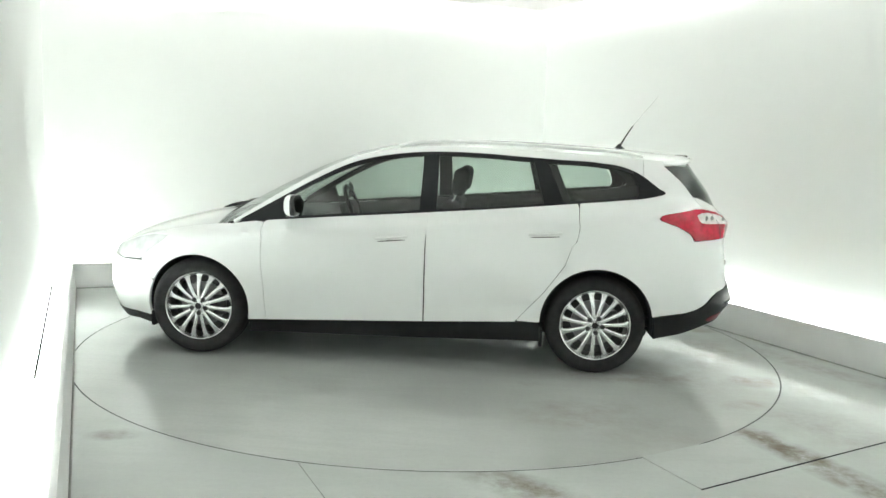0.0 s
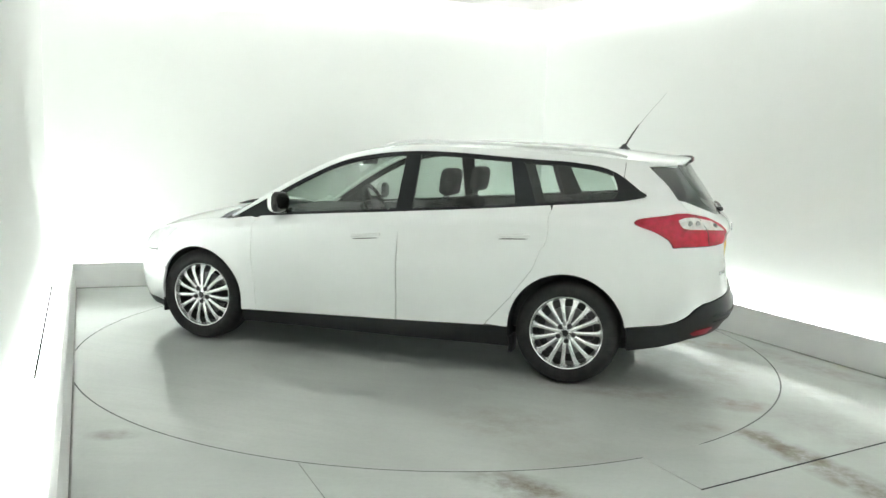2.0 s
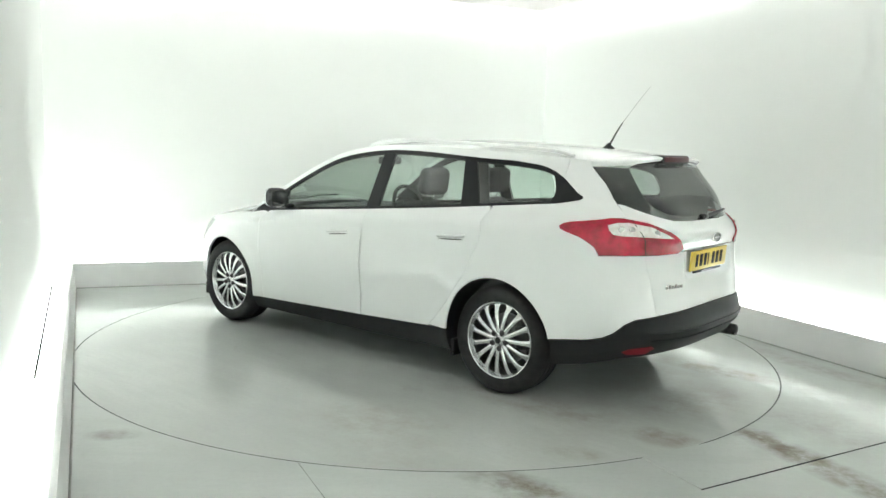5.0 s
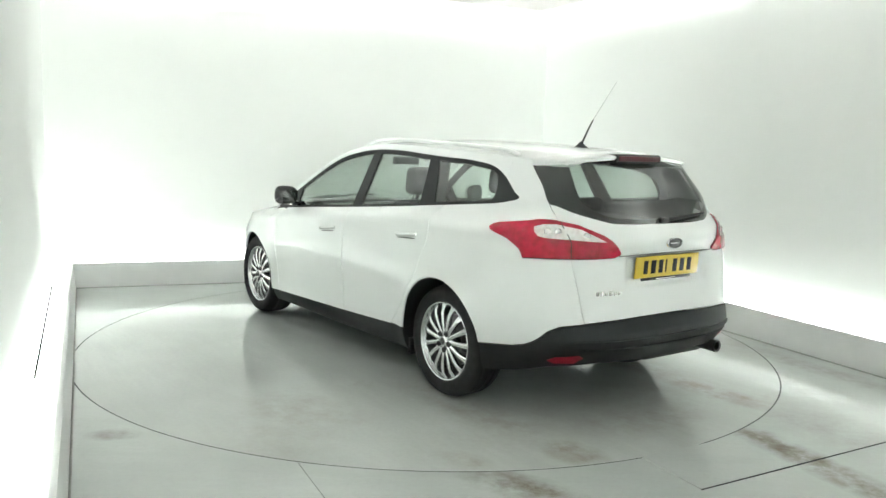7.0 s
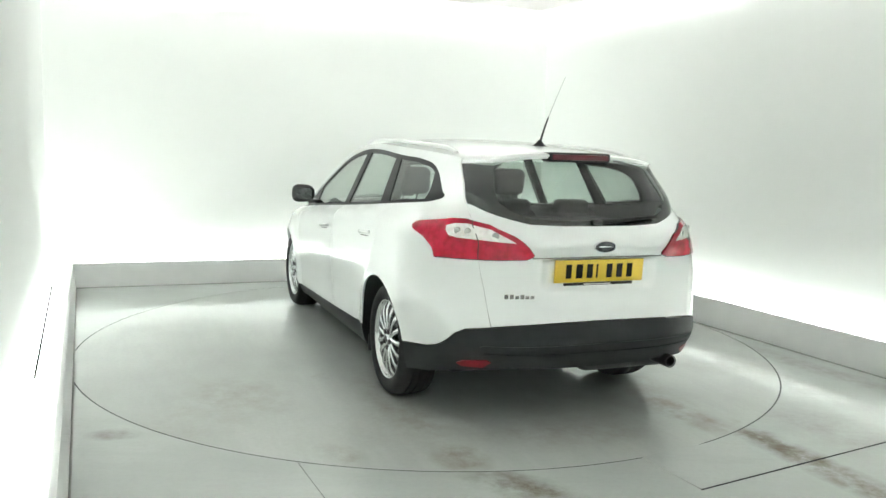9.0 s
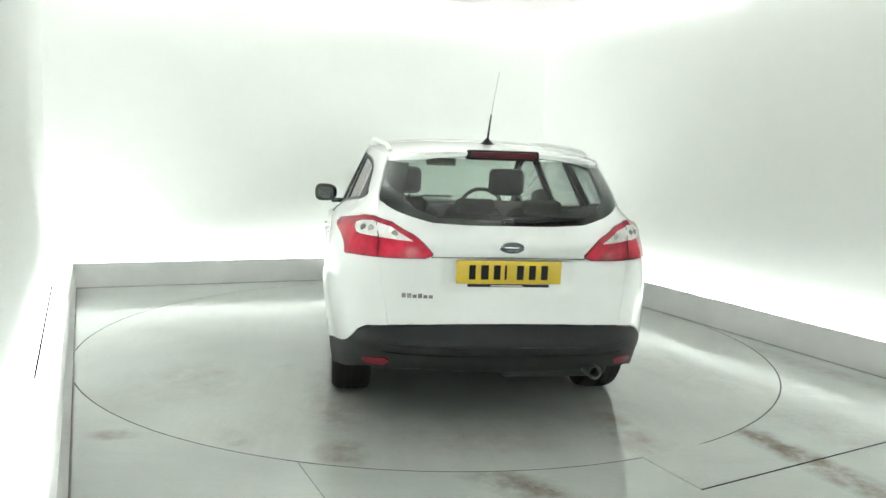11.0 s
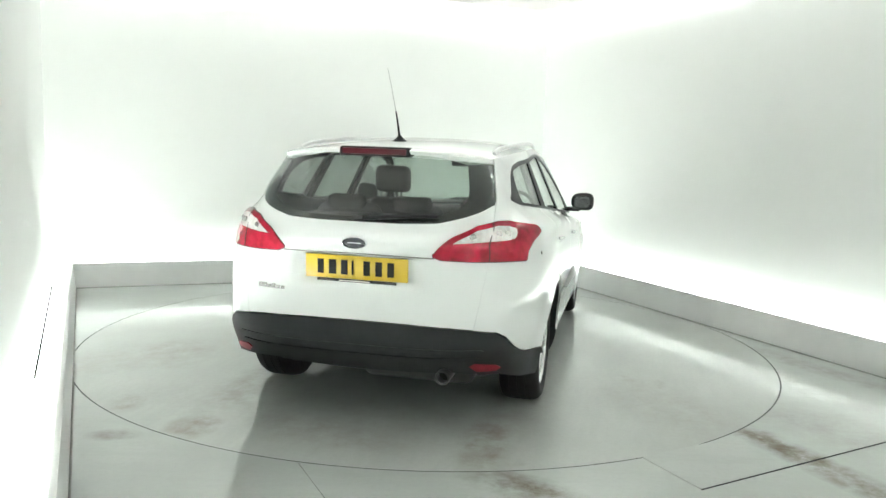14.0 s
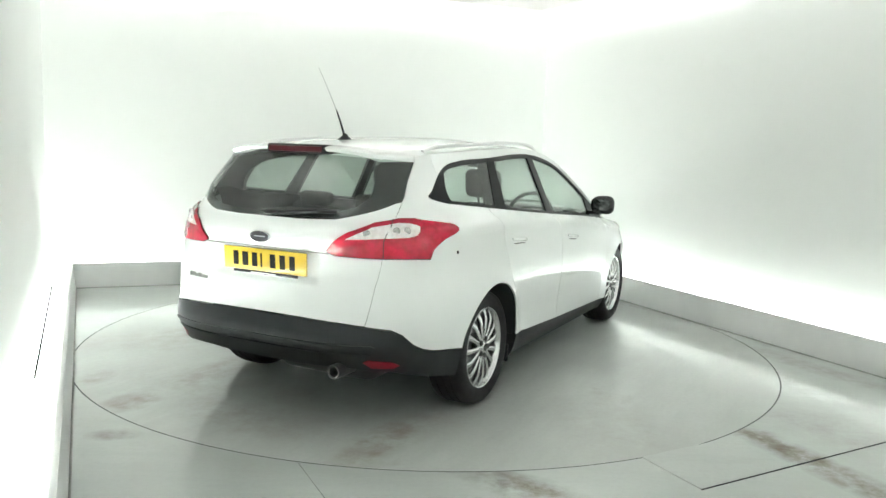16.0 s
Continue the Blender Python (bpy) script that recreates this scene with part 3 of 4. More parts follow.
def build_wheel():
    """An alloy wheel about the y axis, outer face at y = 0, inside towards -y."""
    wheel = new("wheel")
    prof = [(0.226, -0.014), (0.236, -0.002), (0.262, 0.009), (0.292, 0.008), (0.308, -0.004), (0.3185, -0.022), (0.323, -0.04)]
    for g in (-0.062, -0.105, -0.15):
        prof += [(0.3255, g + 0.006), (0.318, g + 0.004), (0.318, g - 0.004), (0.3255, g - 0.006)]
    prof += [(0.322, -0.178), (0.315, -0.2), (0.29, -0.213), (0.25, -0.213), (0.226, -0.205)]
    part("tyre", lathe_bm(prof, 72), RUBBER, wheel, "black road tyre")
    # inner rim and backing disc are coloured dark as shade behind the spokes
    part("rim_well", lathe_bm([(0.226, -0.203), (0.205, -0.19), (0.203, -0.06), (0.212, -0.034)], 60), DARKM, wheel, "inner rim, dark for the shade behind the spokes")
    part("rim", lathe_bm([(0.2125, -0.034), (0.214, -0.032), (0.221, -0.024), (0.224, -0.013), (0.231, -0.006), (0.228, -0.003), (0.222, -0.006), (0.216, -0.021), (0.212, -0.028)], 72), ALLOY, wheel, "silver alloy rim")
    part("brake_disc", lathe_bm([(0.0, -0.085), (0.15, -0.085), (0.15, -0.11), (0.0, -0.11)], 48), DISCM, wheel, "grey steel brake disc")
    part("dark_backing", lathe_bm([(0.0, -0.125), (0.203, -0.125), (0.203, -0.12), (0.0, -0.12)], 40), DARKM, wheel)
    part("caliper", box_bm(-0.16, -0.07, -0.118, -0.075, -0.07, 0.07, 0.015), DARKM, wheel)
    rows = [(0.045, 0.018, -0.008, 0.024), (0.075, 0.0118, -0.005, 0.024), (0.12, 0.0118, -0.004, 0.024), (0.165, 0.0130, -0.006, 0.022), (0.190, 0.0150, -0.014, 0.018), (0.203, 0.0180, -0.020, 0.014), (0.210, 0.0270, -0.023, 0.012), (0.216, 0.0420, -0.025, 0.010)]
    first = bpy.data.meshes.new("spoke")
    vs, fs = [], []
    for r, hw, y, th in rows:
        vs += [(-hw, y - th, r), (-hw, y - 0.005, r), (-hw * 0.45, y, r), (hw * 0.45, y, r), (hw, y - 0.005, r), (hw, y - th, r)]
    for i in range(len(rows) - 1):
        for k in range(6):
            a, b = i * 6 + k, i * 6 + (k + 1) % 6
            fs.append((a, b, b + 6, a + 6))
    first.from_pydata(vs, [], fs)
    first.materials.append(ALLOY)
    bm = bmesh.new()
    bm.from_mesh(first)
    bmesh.ops.recalc_face_normals(bm, faces=bm.faces[:])
    bm.to_mesh(first)
    bm.free()
    first.polygons.foreach_set("use_smooth", [True] * len(first.polygons))
    first.set_sharp_from_angle(angle=radians(45))
    for k in range(15):
        ob = new("spoke", first)
        ob.parent = wheel
        ob.matrix_local = Matrix.Rotation(2 * math.pi * k / 15, 4, "Y")
    part("hub", lathe_bm([(0.0, -0.004), (0.03, -0.004), (0.034, -0.008), (0.066, -0.01), (0.072, -0.016), (0.072, -0.085), (0.0, -0.085)], 40), ALLOY, wheel)
    part("centre_cap", lathe_bm([(0.0, 0.002), (0.022, 0.001), (0.027, -0.004), (0.027, -0.01)], 32), ALLOY, wheel)
    part("cap_emblem", lathe_bm([(0.0, 0.0035), (0.019, 0.003), (0.021, 0.0005)], 24), GLOSSB, wheel, "dark cap emblem")
    # dark caps stand in for the nuts and the shade in their pockets
    nut = lathe_bm([(0.0, 0.0), (0.012, 0.0), (0.0155, -0.004), (0.0155, -0.02)], 12)
    me = bpy.data.meshes.new("nut_pocket")
    nut.to_mesh(me)
    nut.free()
    me.materials.append(DARKM)
    for k in range(5):
        ob = new("nut_pocket", me)
        ob.parent = wheel
        a = 2 * math.pi * (k + 0.5) / 5
        ob.location = (0.050 * math.sin(a), 0.001, 0.050 * math.cos(a))
    return wheel


def copy_part(ob, parent, m):
    got = copy_thing(ob, m)
    got.parent = parent
    return got


DOOR_F = [(0.885, 0.906), (0.878, 0.74), (0.866, 0.51), (0.846, 0.262)]
DOOR_R = [(-0.812, 0.345), (-0.97, 0.526), (-1.104, 0.716), (-1.168, 0.864), (-1.187, 0.973), (-1.185, 1.08)]
TIP = [(-1.725, 1.174), (-1.742, 1.184), (-1.738, 1.195), (-1.722, 1.203)]
sill_top = lerp_table([-0.96, -0.209, 0.353, 0.96], [0.335, 0.300, 0.275, 0.256])


def moved(pts, dx):
    return [(x + dx, z) for x, z in pts]


def build_shell(car):
    G = 0.0018

    def side(flip):
        wing = sp(*moved(DOOR_F[::-1], G), *along(belt_line, 0.90, 1.10, 6)[1:], *along(hood_edge, 1.16, 1.74, 12), (1.735, 0.62), (1.69, 0.53), *arc(HUB_F, HUB_Z, 0.358, 28, 190, 26))
        panel("front_wing", wing, PAINT, car, mirror=flip)
        door = panel("front_door", sp(*moved(DOOR_F, -G), (-0.199, sill_top(-0.199) + 0.004), (-0.199, 0.56), (-0.2, 0.786), (-0.212, belt_line(-0.212)), *along(belt_line, -0.18, 0.86, 20)), PAINT, car, mirror=flip)
        bump_handle(door, -0.085, 0.120, 0.838, 0.862, flip)
        door = panel("rear_door", sp((-0.206, belt_line(-0.206) - 0.004), (-0.207, 0.786), (-0.206, 0.304), (-0.80, 0.332), *moved(DOOR_R, G), *along(belt_line, -1.17, -0.23, 20)), PAINT, car, mirror=flip)
        bump_handle(door, -1.075, -0.865, 0.905, 0.922, flip)
        quarter_line = sp((-0.812, 0.338), *moved(DOOR_R, -G), (-1.19, belt_line(-1.19)), *along(belt_line, -1.24, -1.70, 12), *TIP, *along(glass_top, -1.70, -1.60, 8), (-1.60, roof_edge(-1.60)), *along(roof_edge, -1.64, -1.72, 3))
        tail = rp((0.585, 1.363), (0.611, 1.27), (0.632, 1.195), (0.632, 1.163), (0.634, 1.10), (0.635, 0.90), (0.616, 0.76), (0.599, 0.65), (0.587, 0.574))
        low = rp((0.60, 0.573), (0.692, 0.559), (0.734, 0.530), (0.768, 0.474)) + sp((-1.96, 0.448), (-1.885, 0.428), (-1.69, 0.405))
        panel("rear_quarter_panel", quarter_line + tail + low + sp(*arc(HUB_R, 0.340, 0.362, 170, 0, 28), (-0.93, 0.336)), PAINT, car, mirror=flip, depth=0.009)
        panel("side_rail", sp(*along(glass_top, 1.09, -1.597, 60), *along(roof_edge, -1.597, 1.10, 60)), PAINT, car, mirror=flip, step=0.05)
        panel("sill", sp(*along(sill_top, 0.955, -0.955, 8), (-0.966, 0.20), (-0.2, 0.178), (0.968, 0.165)), BLACK, car, "black plastic sill", mirror=flip, out=-0.006, depth=0.06)
        # window surrounds
        T = 0.024
        top = lambda x: glass_top(x) - T
        low_edge = lambda x: belt_line(x) + 0.018
        panel("window_trim", sp(*along(glass_top, 1.05, -1.53, 60), *along(top, -1.53, 1.0, 60)), SATINB, car, "gloss black window surround", mirror=flip, step=0.05, out=-0.002)
        panel("belt_trim", sp(*along(belt_line, -1.55, 1.08, 40), *along(low_edge, 1.02, -1.55, 40)), SATINB, car, mirror=flip, step=0.05, out=-0.002)
        panel("mirror_sail", sp((0.70, low_edge(0.70)), (1.02, low_edge(1.02)), *along(top, 0.98, 0.73, 6)), SATINB, car, mirror=flip, out=-0.003)
        panel("pillar_cover", sp((-0.15, low_edge(-0.15)), (-0.155, top(-0.15)), (-0.258, top(-0.258)), (-0.262, low_edge(-0.26))), SATINB, car, "black door pillar", mirror=flip, out=-0.003)
        panel("pillar_cover", sp((-0.955, low_edge(-0.955)), (-0.885, top(-0.885)), (-0.975, top(-0.975)), (-1.085, low_edge(-1.085))), SATINB, car, "black door pillar", mirror=flip, out=-0.003)
        panel("pillar_cover", sp((-1.553, low_edge(-1.553)), (-1.532, top(-1.532)), (-1.532, glass_top(-1.532)), *along(glass_top, -1.54, -1.70, 12), *TIP[::-1], *along(belt_line, -1.70, -1.553, 8)), SATINB, car, "gloss black window corner", mirror=flip, step=0.02, out=0.0025)
        for name, poly in (("front_door_glass", [(-0.15, low_edge(-0.15)), (0.72, low_edge(0.72)), *along(top, 0.74, -0.15, 16)]), ("rear_door_glass", [(-0.955, low_edge(-0.955)), (-0.26, low_edge(-0.26)), *along(top, -0.26, -0.885, 12)]), ("quarter_glass", [(-1.55, low_edge(-1.55)), (-1.085, low_edge(-1.085)), *along(top, -0.975, -1.51, 12)])):
            ob = panel(name, sp(*poly), SIDE_GLASS, car, "tinted side window", mirror=flip, step=0.06, out=-0.008, depth=0.0)
            ob.visible_shadow = False
        trim = sp((-1.56, 1.135), (-1.74, 1.165)) + rp((0.52, 1.10), (0.535, 1.195), (0.50, 1.365)) + sp((-1.60, 1.385), (-1.53, 1.34), (-1.60, 1.288), (-1.70, 1.20))
        panel("pillar_trim", trim, TRIM, car, "dark inner pillar trim", mirror=flip, out=-0.035, depth=0.0)
        panel("rail_trim", sp(*along(lambda x: glass_top(x) - 0.01, 0.95, -1.6, 30), *along(lambda x: roof_edge(x) - 0.005, -1.6, 1.0, 30)), TRIM, car, "dark inner rail trim", mirror=flip, out=-0.03, depth=0.0, step=0.06)
        panel("pillar_trim", sp((-0.99, 1.10), (-0.93, 1.385), (-1.03, 1.38), (-1.14, 1.115)), SATINB, car, "dark inner pillar trim", mirror=flip, out=-0.035, depth=0.012)
        s = -1 if flip else 1
        part("air_deflector", box_bm(1.622, 1.650, min(s * 0.70, s * 0.83), max(s * 0.70, s * 0.83), 0.175, 0.275, 0.006), BLACK, car, "black rubber air deflector")
        part("mud_flap", box_bm(-0.985, -0.962, min(s * 0.72, s * 0.84), max(s * 0.72, s * 0.84), 0.165, 0.27, 0.005), BLACK, car, "small black rubber mud flap")
        # wheel wells
        for hx in (HUB_F, HUB_R):
            verts, faces = [], []
            pts = arc(hx, HUB_Z + 0.008, 0.366, -10, 190, 24)
            s = -1 if flip else 1
            for x, z in pts:
                verts += [(x, s * 0.50, z), (x, s * (B(q_side(x, max(z, 0.2)), max(z, 0.2)).y - 0.012), z)]
            for i in range(len(pts) - 1):
                faces.append((2 * i, 2 * i + 1, 2 * i + 3, 2 * i + 2))
            faces.append([2 * i for i in range(len(pts))])
            part("wheel_well", mesh_from("wheel_well", verts, faces, BLACK), BLACK, car, "black wheel arch liner")
        # headlamp, tail lamp
        panel("headlamp", sp((1.535, 0.792), (1.60, 0.738), (1.69, 0.672), (1.745, 0.622), (1.90, 0.610), (2.0, 0.630), (2.02, 0.668), (1.95, 0.698), (1.84, 0.741), (1.74, 0.770), (1.64, 0.791)), HEADL, car, "clear headlamp", mirror=flip, out=0.003)
        lamp_tip = sp((-1.98, 0.899), (-1.922, 0.895), (-1.908, 0.918), (-1.893, 0.938), (-1.86, 0.958), (-1.81, 0.983), (-1.735, 1.006), (-1.702, 1.019), (-1.692, 1.032), (-1.71, 1.046), (-1.745, 1.056), (-1.90, 1.078))
        lamp_in = rp((0.70, 1.085), (0.655, 1.086), (0.57, 1.066), (0.475, 1.020), (0.41, 0.967), (0.380, 0.934), (0.385, 0.922), (0.42, 0.909), (0.56, 0.904), (0.68, 0.902))
        mid_q = sum(q for q, z in lamp_tip + lamp_in) / len(lamp_tip + lamp_in)
        gasket = [(mid_q + (q - mid_q) * 1.012, 0.985 + (z - 0.985) * 1.05) for q, z in lamp_tip + lamp_in]
        panel("lamp_gasket", gasket, SATINB, car, "black lamp gasket", mirror=flip, step=0.03, out=0.003, depth=0.01)
        lamp = panel("tail_lamp", lamp_tip + lamp_in, REDL, car, "red and clear tail lamp", mirror=flip, step=0.025, out=0.010, depth=0.03)
        clear = rp((0.732, 1.048), (0.70, 1.060), (0.655, 1.063), (0.57, 1.042), (0.505, 1.006), (0.470, 0.986), (0.53, 0.988), (0.62, 0.994), (0.71, 0.998), (0.732, 1.006), (0.738, 1.028))
        panel("clear_lens", clear, CLEARL, lamp, "clear reversing and indicator lens", mirror=flip, step=0.02, out=0.0135, depth=0.003)
        for y, z in ((0.700, 1.034), (0.664, 1.034), (0.555, 1.018)):
            p = B(q_rear(y, z), z)
            n = Vector((-0.72, 0.69 * (0.5 + y * 0.6), 0)).normalized()
            bm = lathe_bm([(0.0, 0.003), (0.012, 0.0035), (0.017, 0.003), (0.019, -0.002)], 20)
            s = -1 if flip else 1
            n = Vector((n.x, s * n.y, 0))
            m = Matrix.Translation(Vector((p.x, s * p.y, p.z)) + n * 0.0135) @ n.to_track_quat("Y", "Z").to_matrix().to_4x4()
            part("bulb_reflector", shift(m, bm), BULB, lamp)
        panel("lamp_seam", rp((0.633, 0.905), (0.629, 1.080), (0.632, 1.080), (0.637, 0.905)), INK, lamp, mirror=flip, out=0.0142, depth=0.002)
        panel("fog_reflector", rp((0.705, 0.372), (0.685, 0.392), (0.595, 0.408), (0.57, 0.394), (0.60, 0.362), (0.68, 0.358)), FOGRED, car, "red rear reflector", mirror=flip, step=0.02, out=0.008, depth=0.012)

    both(side)

    def sym_rear(pts):
        left = rp(*pts)
        return left + [(2 * Q_TAIL - q, z) for q, z in left[::-1]]

    def sym_nose(pts):
        left = sp(*pts)
        return left + [(2 * Q_NOSE - q, z) for q, z in left[::-1]]

    panel("front_bumper", sym_nose([(2.0, 0.24), (1.80, 0.245), (1.655, 0.235), *arc(HUB_F, HUB_Z, 0.358, -12, 26, 8), (1.735, 0.612), (1.9, 0.606), (2.06, 0.62)]), PAINT, car)
    panel("front_lip", sym_nose([(2.0, 0.17), (1.80, 0.19), (1.68, 0.17), (1.67, 0.228), (1.80, 0.24), (2.0, 0.236)]), BLACK, car, "black plastic front lip", out=0.004)
    gate = [(0.0, 0.597), (0.257, 0.595), (0.48, 0.586), (0.5853, 0.577), (0.5977, 0.65), (0.6147, 0.76), (0.6337, 0.90), (0.6327, 1.10), (0.6300, 1.165), (0.614, 1.160), (0.55, 1.124), (0.38, 1.077), (0.2, 1.070), (0.0, 1.070)]

    def gate_skin(q, z):
        """The tail with a shallow recess for the number plate."""
        p = B(q, z)
        k = min(1.0, max(0.0, (0.335 - abs(p.y)) / 0.03)) * min(1.0, max(0.0, (z - 0.755) / 0.025)) * min(1.0, max(0.0, (0.916 - z) / 0.012))
        return p + Vector((0.024 * k, 0, 0))

    panel("tailgate", sym_rear(gate), PAINT, car, "white tailgate", depth=0.008, surface=gate_skin, step=0.02)
    glass = [(0.0, 1.071), (0.2, 1.071), (0.38, 1.078), (0.549, 1.125), (0.612, 1.161), (0.629, 1.172), (0.629, 1.195), (0.608, 1.27), (0.582, 1.361), (0.512, 1.374), (0.38, 1.381), (0.18, 1.390), (0.0, 1.394)]
    ob = panel("rear_window", sym_rear(glass), REAR_GLASS, car, "dark tinted rear window", out=-0.004, depth=0.0, step=0.03)
    ob.visible_shadow = False
    # printed black border of the rear window
    both(lambda flip: panel("window_border", rp((0.583, 1.363), (0.609, 1.27), (0.630, 1.195), (0.630, 1.172), (0.614, 1.160), (0.55, 1.124), (0.38, 1.077), (0.2, 1.070), (0.0, 1.070), (0.0, 1.098), (0.2, 1.099), (0.36, 1.110), (0.46, 1.142), (0.505, 1.180), (0.512, 1.21), (0.500, 1.28), (0.480, 1.363)), GLOSSB, car, mirror=flip, out=-0.007, depth=0.0))
    bumper_side = sp((-1.96, 0.442), (-1.885, 0.422), (-1.687, 0.399), (-1.692, 0.258), (-1.87, 0.286), (-2.04, 0.335))
    rear_low = rp((0.46, 0.362), (0.3, 0.366), (0.0, 0.368))
    rear_top = rp((0.0, 0.591), (0.257, 0.589), (0.48, 0.579), (0.60, 0.567), (0.690, 0.553), (0.731, 0.524), (0.765, 0.468))
    left = rear_top + bumper_side + rear_low
    panel("rear_bumper", left + [(2 * Q_TAIL - q, z) for q, z in left[::-1]], BLACK, car, "black grained plastic rear bumper", out=0.004, depth=0.05)
    panel("bumper_ridge", sym_rear([(0.0, 0.470), (0.62, 0.470), (0.635, 0.477), (0.62, 0.484), (0.0, 0.486)]), BLACK, car, out=0.012, depth=0.012)
    panel("bumper_ridge", sym_rear([(0.0, 0.432), (0.60, 0.434), (0.615, 0.439), (0.60, 0.444), (0.0, 0.443)]), BLACK, car, out=0.009, depth=0.008)
    panel("valance", sym_rear([(0.0, 0.315), (0.42, 0.325), (0.50, 0.375), (0.0, 0.375)]), BLACK, car, out=-0.03, depth=0.05)

    # bonnet, windscreen, roof
    xs = [1.20 + 0.92 * (1 - (1 - i / 22) ** 1.6) for i in range(23)]
    cap("bonnet", xs, hood_edge, hood_mid, PAINT, car, power=3.0)
    screen_edge = smooth_table([0.33, 0.56, 0.79, 1.12, 1.24], [1.347, 1.238, 1.105, 0.897, 0.87])
    screen_mid = smooth_table([0.33, 0.56, 0.79, 1.12, 1.24], [1.388, 1.305, 1.195, 1.02, 0.955])
    ob = cap("windscreen", [0.33 + 0.91 * i / 16 for i in range(17)], screen_edge, screen_mid, FRONT_GLASS, car, "clear laminated windscreen", power=2.2, depth=0.0)
    ob.visible_shadow = False
    cap("scuttle", [1.16 + 0.06 * i for i in range(3)], lambda x: 0.88 - (x - 1.16) * 0.1, lambda x: 0.955, BLACK, car, "black scuttle panel", depth=0.0)
    cap("roof", [0.335 - (0.335 + 1.90) * i / 40 for i in range(41)], roof_edge, roof_mid, PAINT, car, power=2.6)
    cap("headliner", [0.25 - 2.05 * i / 14 for i in range(15)], lambda x: roof_edge(x) - 0.03, lambda x: roof_mid(x) - 0.035, LINER, car, "pale grey headliner", depth=0.0, inset=0.02)

    # roof spoiler with the high brake lamp
    verts, faces = [], []
    n = 24
    for j in range(n + 1):
        y = -0.572 + 1.144 * j / n
        k = abs(y / 0.572)
        top, xr, xf = 1.436 - 0.044 * k ** 2.2, B(q_rear(y, 1.385), 1.385).x - 0.022, -1.68
        verts += [(xf, y, top + 0.006), (xr + 0.05, y, top), (xr + 0.008, y, top - 0.007), (xr, y, top - 0.014), (xr + 0.012, y, top - 0.030), (xf, y, top - 0.036)]
    for j in range(n):
        for k in range(6):
            a, b = j * 6 + k, j * 6 + (k + 1) % 6
            faces.append((a, b, b + 6, a + 6))
    faces += [tuple(range(6))[::-1], tuple(range(n * 6, n * 6 + 6))]
    spoiler = part("roof_spoiler", mesh_from("roof_spoiler", verts, faces, PAINT), PAINT, car)
    spoiler.data.set_sharp_from_angle(angle=radians(40))
    part("lamp_housing", box_bm(-1.976, -1.88, -0.190, 0.190, 1.386, 1.436, 0.016, 4), SATINB, spoiler, "black brake lamp housing")
    part("brake_lamp", box_bm(-1.981, -1.968, -0.170, 0.170, 1.396, 1.426, 0.005), DARKRED, spoiler, "dark red high brake lamp")


def bump_handle(door, x0, x1, z0, z1, flip):
    """A body-coloured pull handle over a dark strip that paints its grip shadow."""
    s = -1 if flip else 1
    pts = []
    for i in range(7):
        t = i / 6
        x, z = x0 + (x1 - x0) * t, z0 + (z1 - z0) * (1 - t)
        y = B(q_side(x, z), z).y + 0.015 * math.sin(math.pi * t) ** 0.6 + 0.002
        pts.append((x, s * y, z))
    bm = tube_bm(pts, 0.0095, 10)
    part("door_handle", bm, PAINT, door, "body-coloured door handle")
    poly = sp(*round_poly([(x0 + 0.012, z1 - 0.028), (x1 - 0.012, z0 - 0.022), (x1 - 0.012, z0 - 0.016), (x0 + 0.012, z1 - 0.022)], 2))
    panel("grip_shadow_line", poly, DARKM, door, mirror=flip, out=0.0015, depth=0.001, step=0.05)


def mirror_shell(front):
    """One half of a rounded mirror housing: the painted cap in front or the black shell behind."""
    bm = bmesh.new()
    bmesh.ops.create_uvsphere(bm, u_segments=32, v_segments=20, radius=1)
    f = lambda a: math.copysign(abs(a) ** 0.7, a)
    for v in bm.verts:
        x, y, z = v.co
        v.co = Vector((0.062 * f(x) * (1.0 if x > 0 else 0.5), 0.090 * f(y), 0.070 * f(z) * (1 + 0.12 * y)))
    cut = bmesh.ops.bisect_plane(bm, geom=bm.verts[:] + bm.edges[:] + bm.faces[:], plane_co=(0.002, 0, 0), plane_no=(1 if not front else -1, 0, 0), clear_outer=True)
    return bm


def build_mirrors(car):
    for s in (1, -1):
        m = pose(0.645, s * 0.908, 1.034, 0, 0, -s * 8) @ Matrix.Diagonal((1, s, 1, 1))
        cap_bm, back_bm = mirror_shell(True), mirror_shell(False)
        for bm in (cap_bm, back_bm):
            bm.transform(m)
            bmesh.ops.recalc_face_normals(bm, faces=bm.faces[:])
        housing = part("door_mirror", cap_bm, PAINT, car, "white door mirror with black back")
        part("mirror_back", back_bm, GLOSSB, housing, "black mirror surround")
        bm = bmesh.new()
        bmesh.ops.create_circle(bm, cap_ends=True, segments=32, radius=1)
        for v in bm.verts:
            c, d = v.co.x, v.co.y
            g = lambda q: math.copysign(abs(q) ** 0.65, q)
            v.co = Vector((-0.0325, 0.061 * g(c) - 0.004, 0.043 * g(d)))
        bmesh.ops.solidify(bm, geom=bm.faces[:], thickness=0.003)
        bm.transform(m)
        part("mirror_glass", bm, MIRROR, housing, "silvered mirror glass")
        bm = box_bm(-0.045, 0.045, -0.07, 0.045, -0.016, 0.02, 0.01, 2, pose(0.68, s * 0.82, 0.968))
        part("mirror_foot", bm, GLOSSB, housing, "black mirror foot")


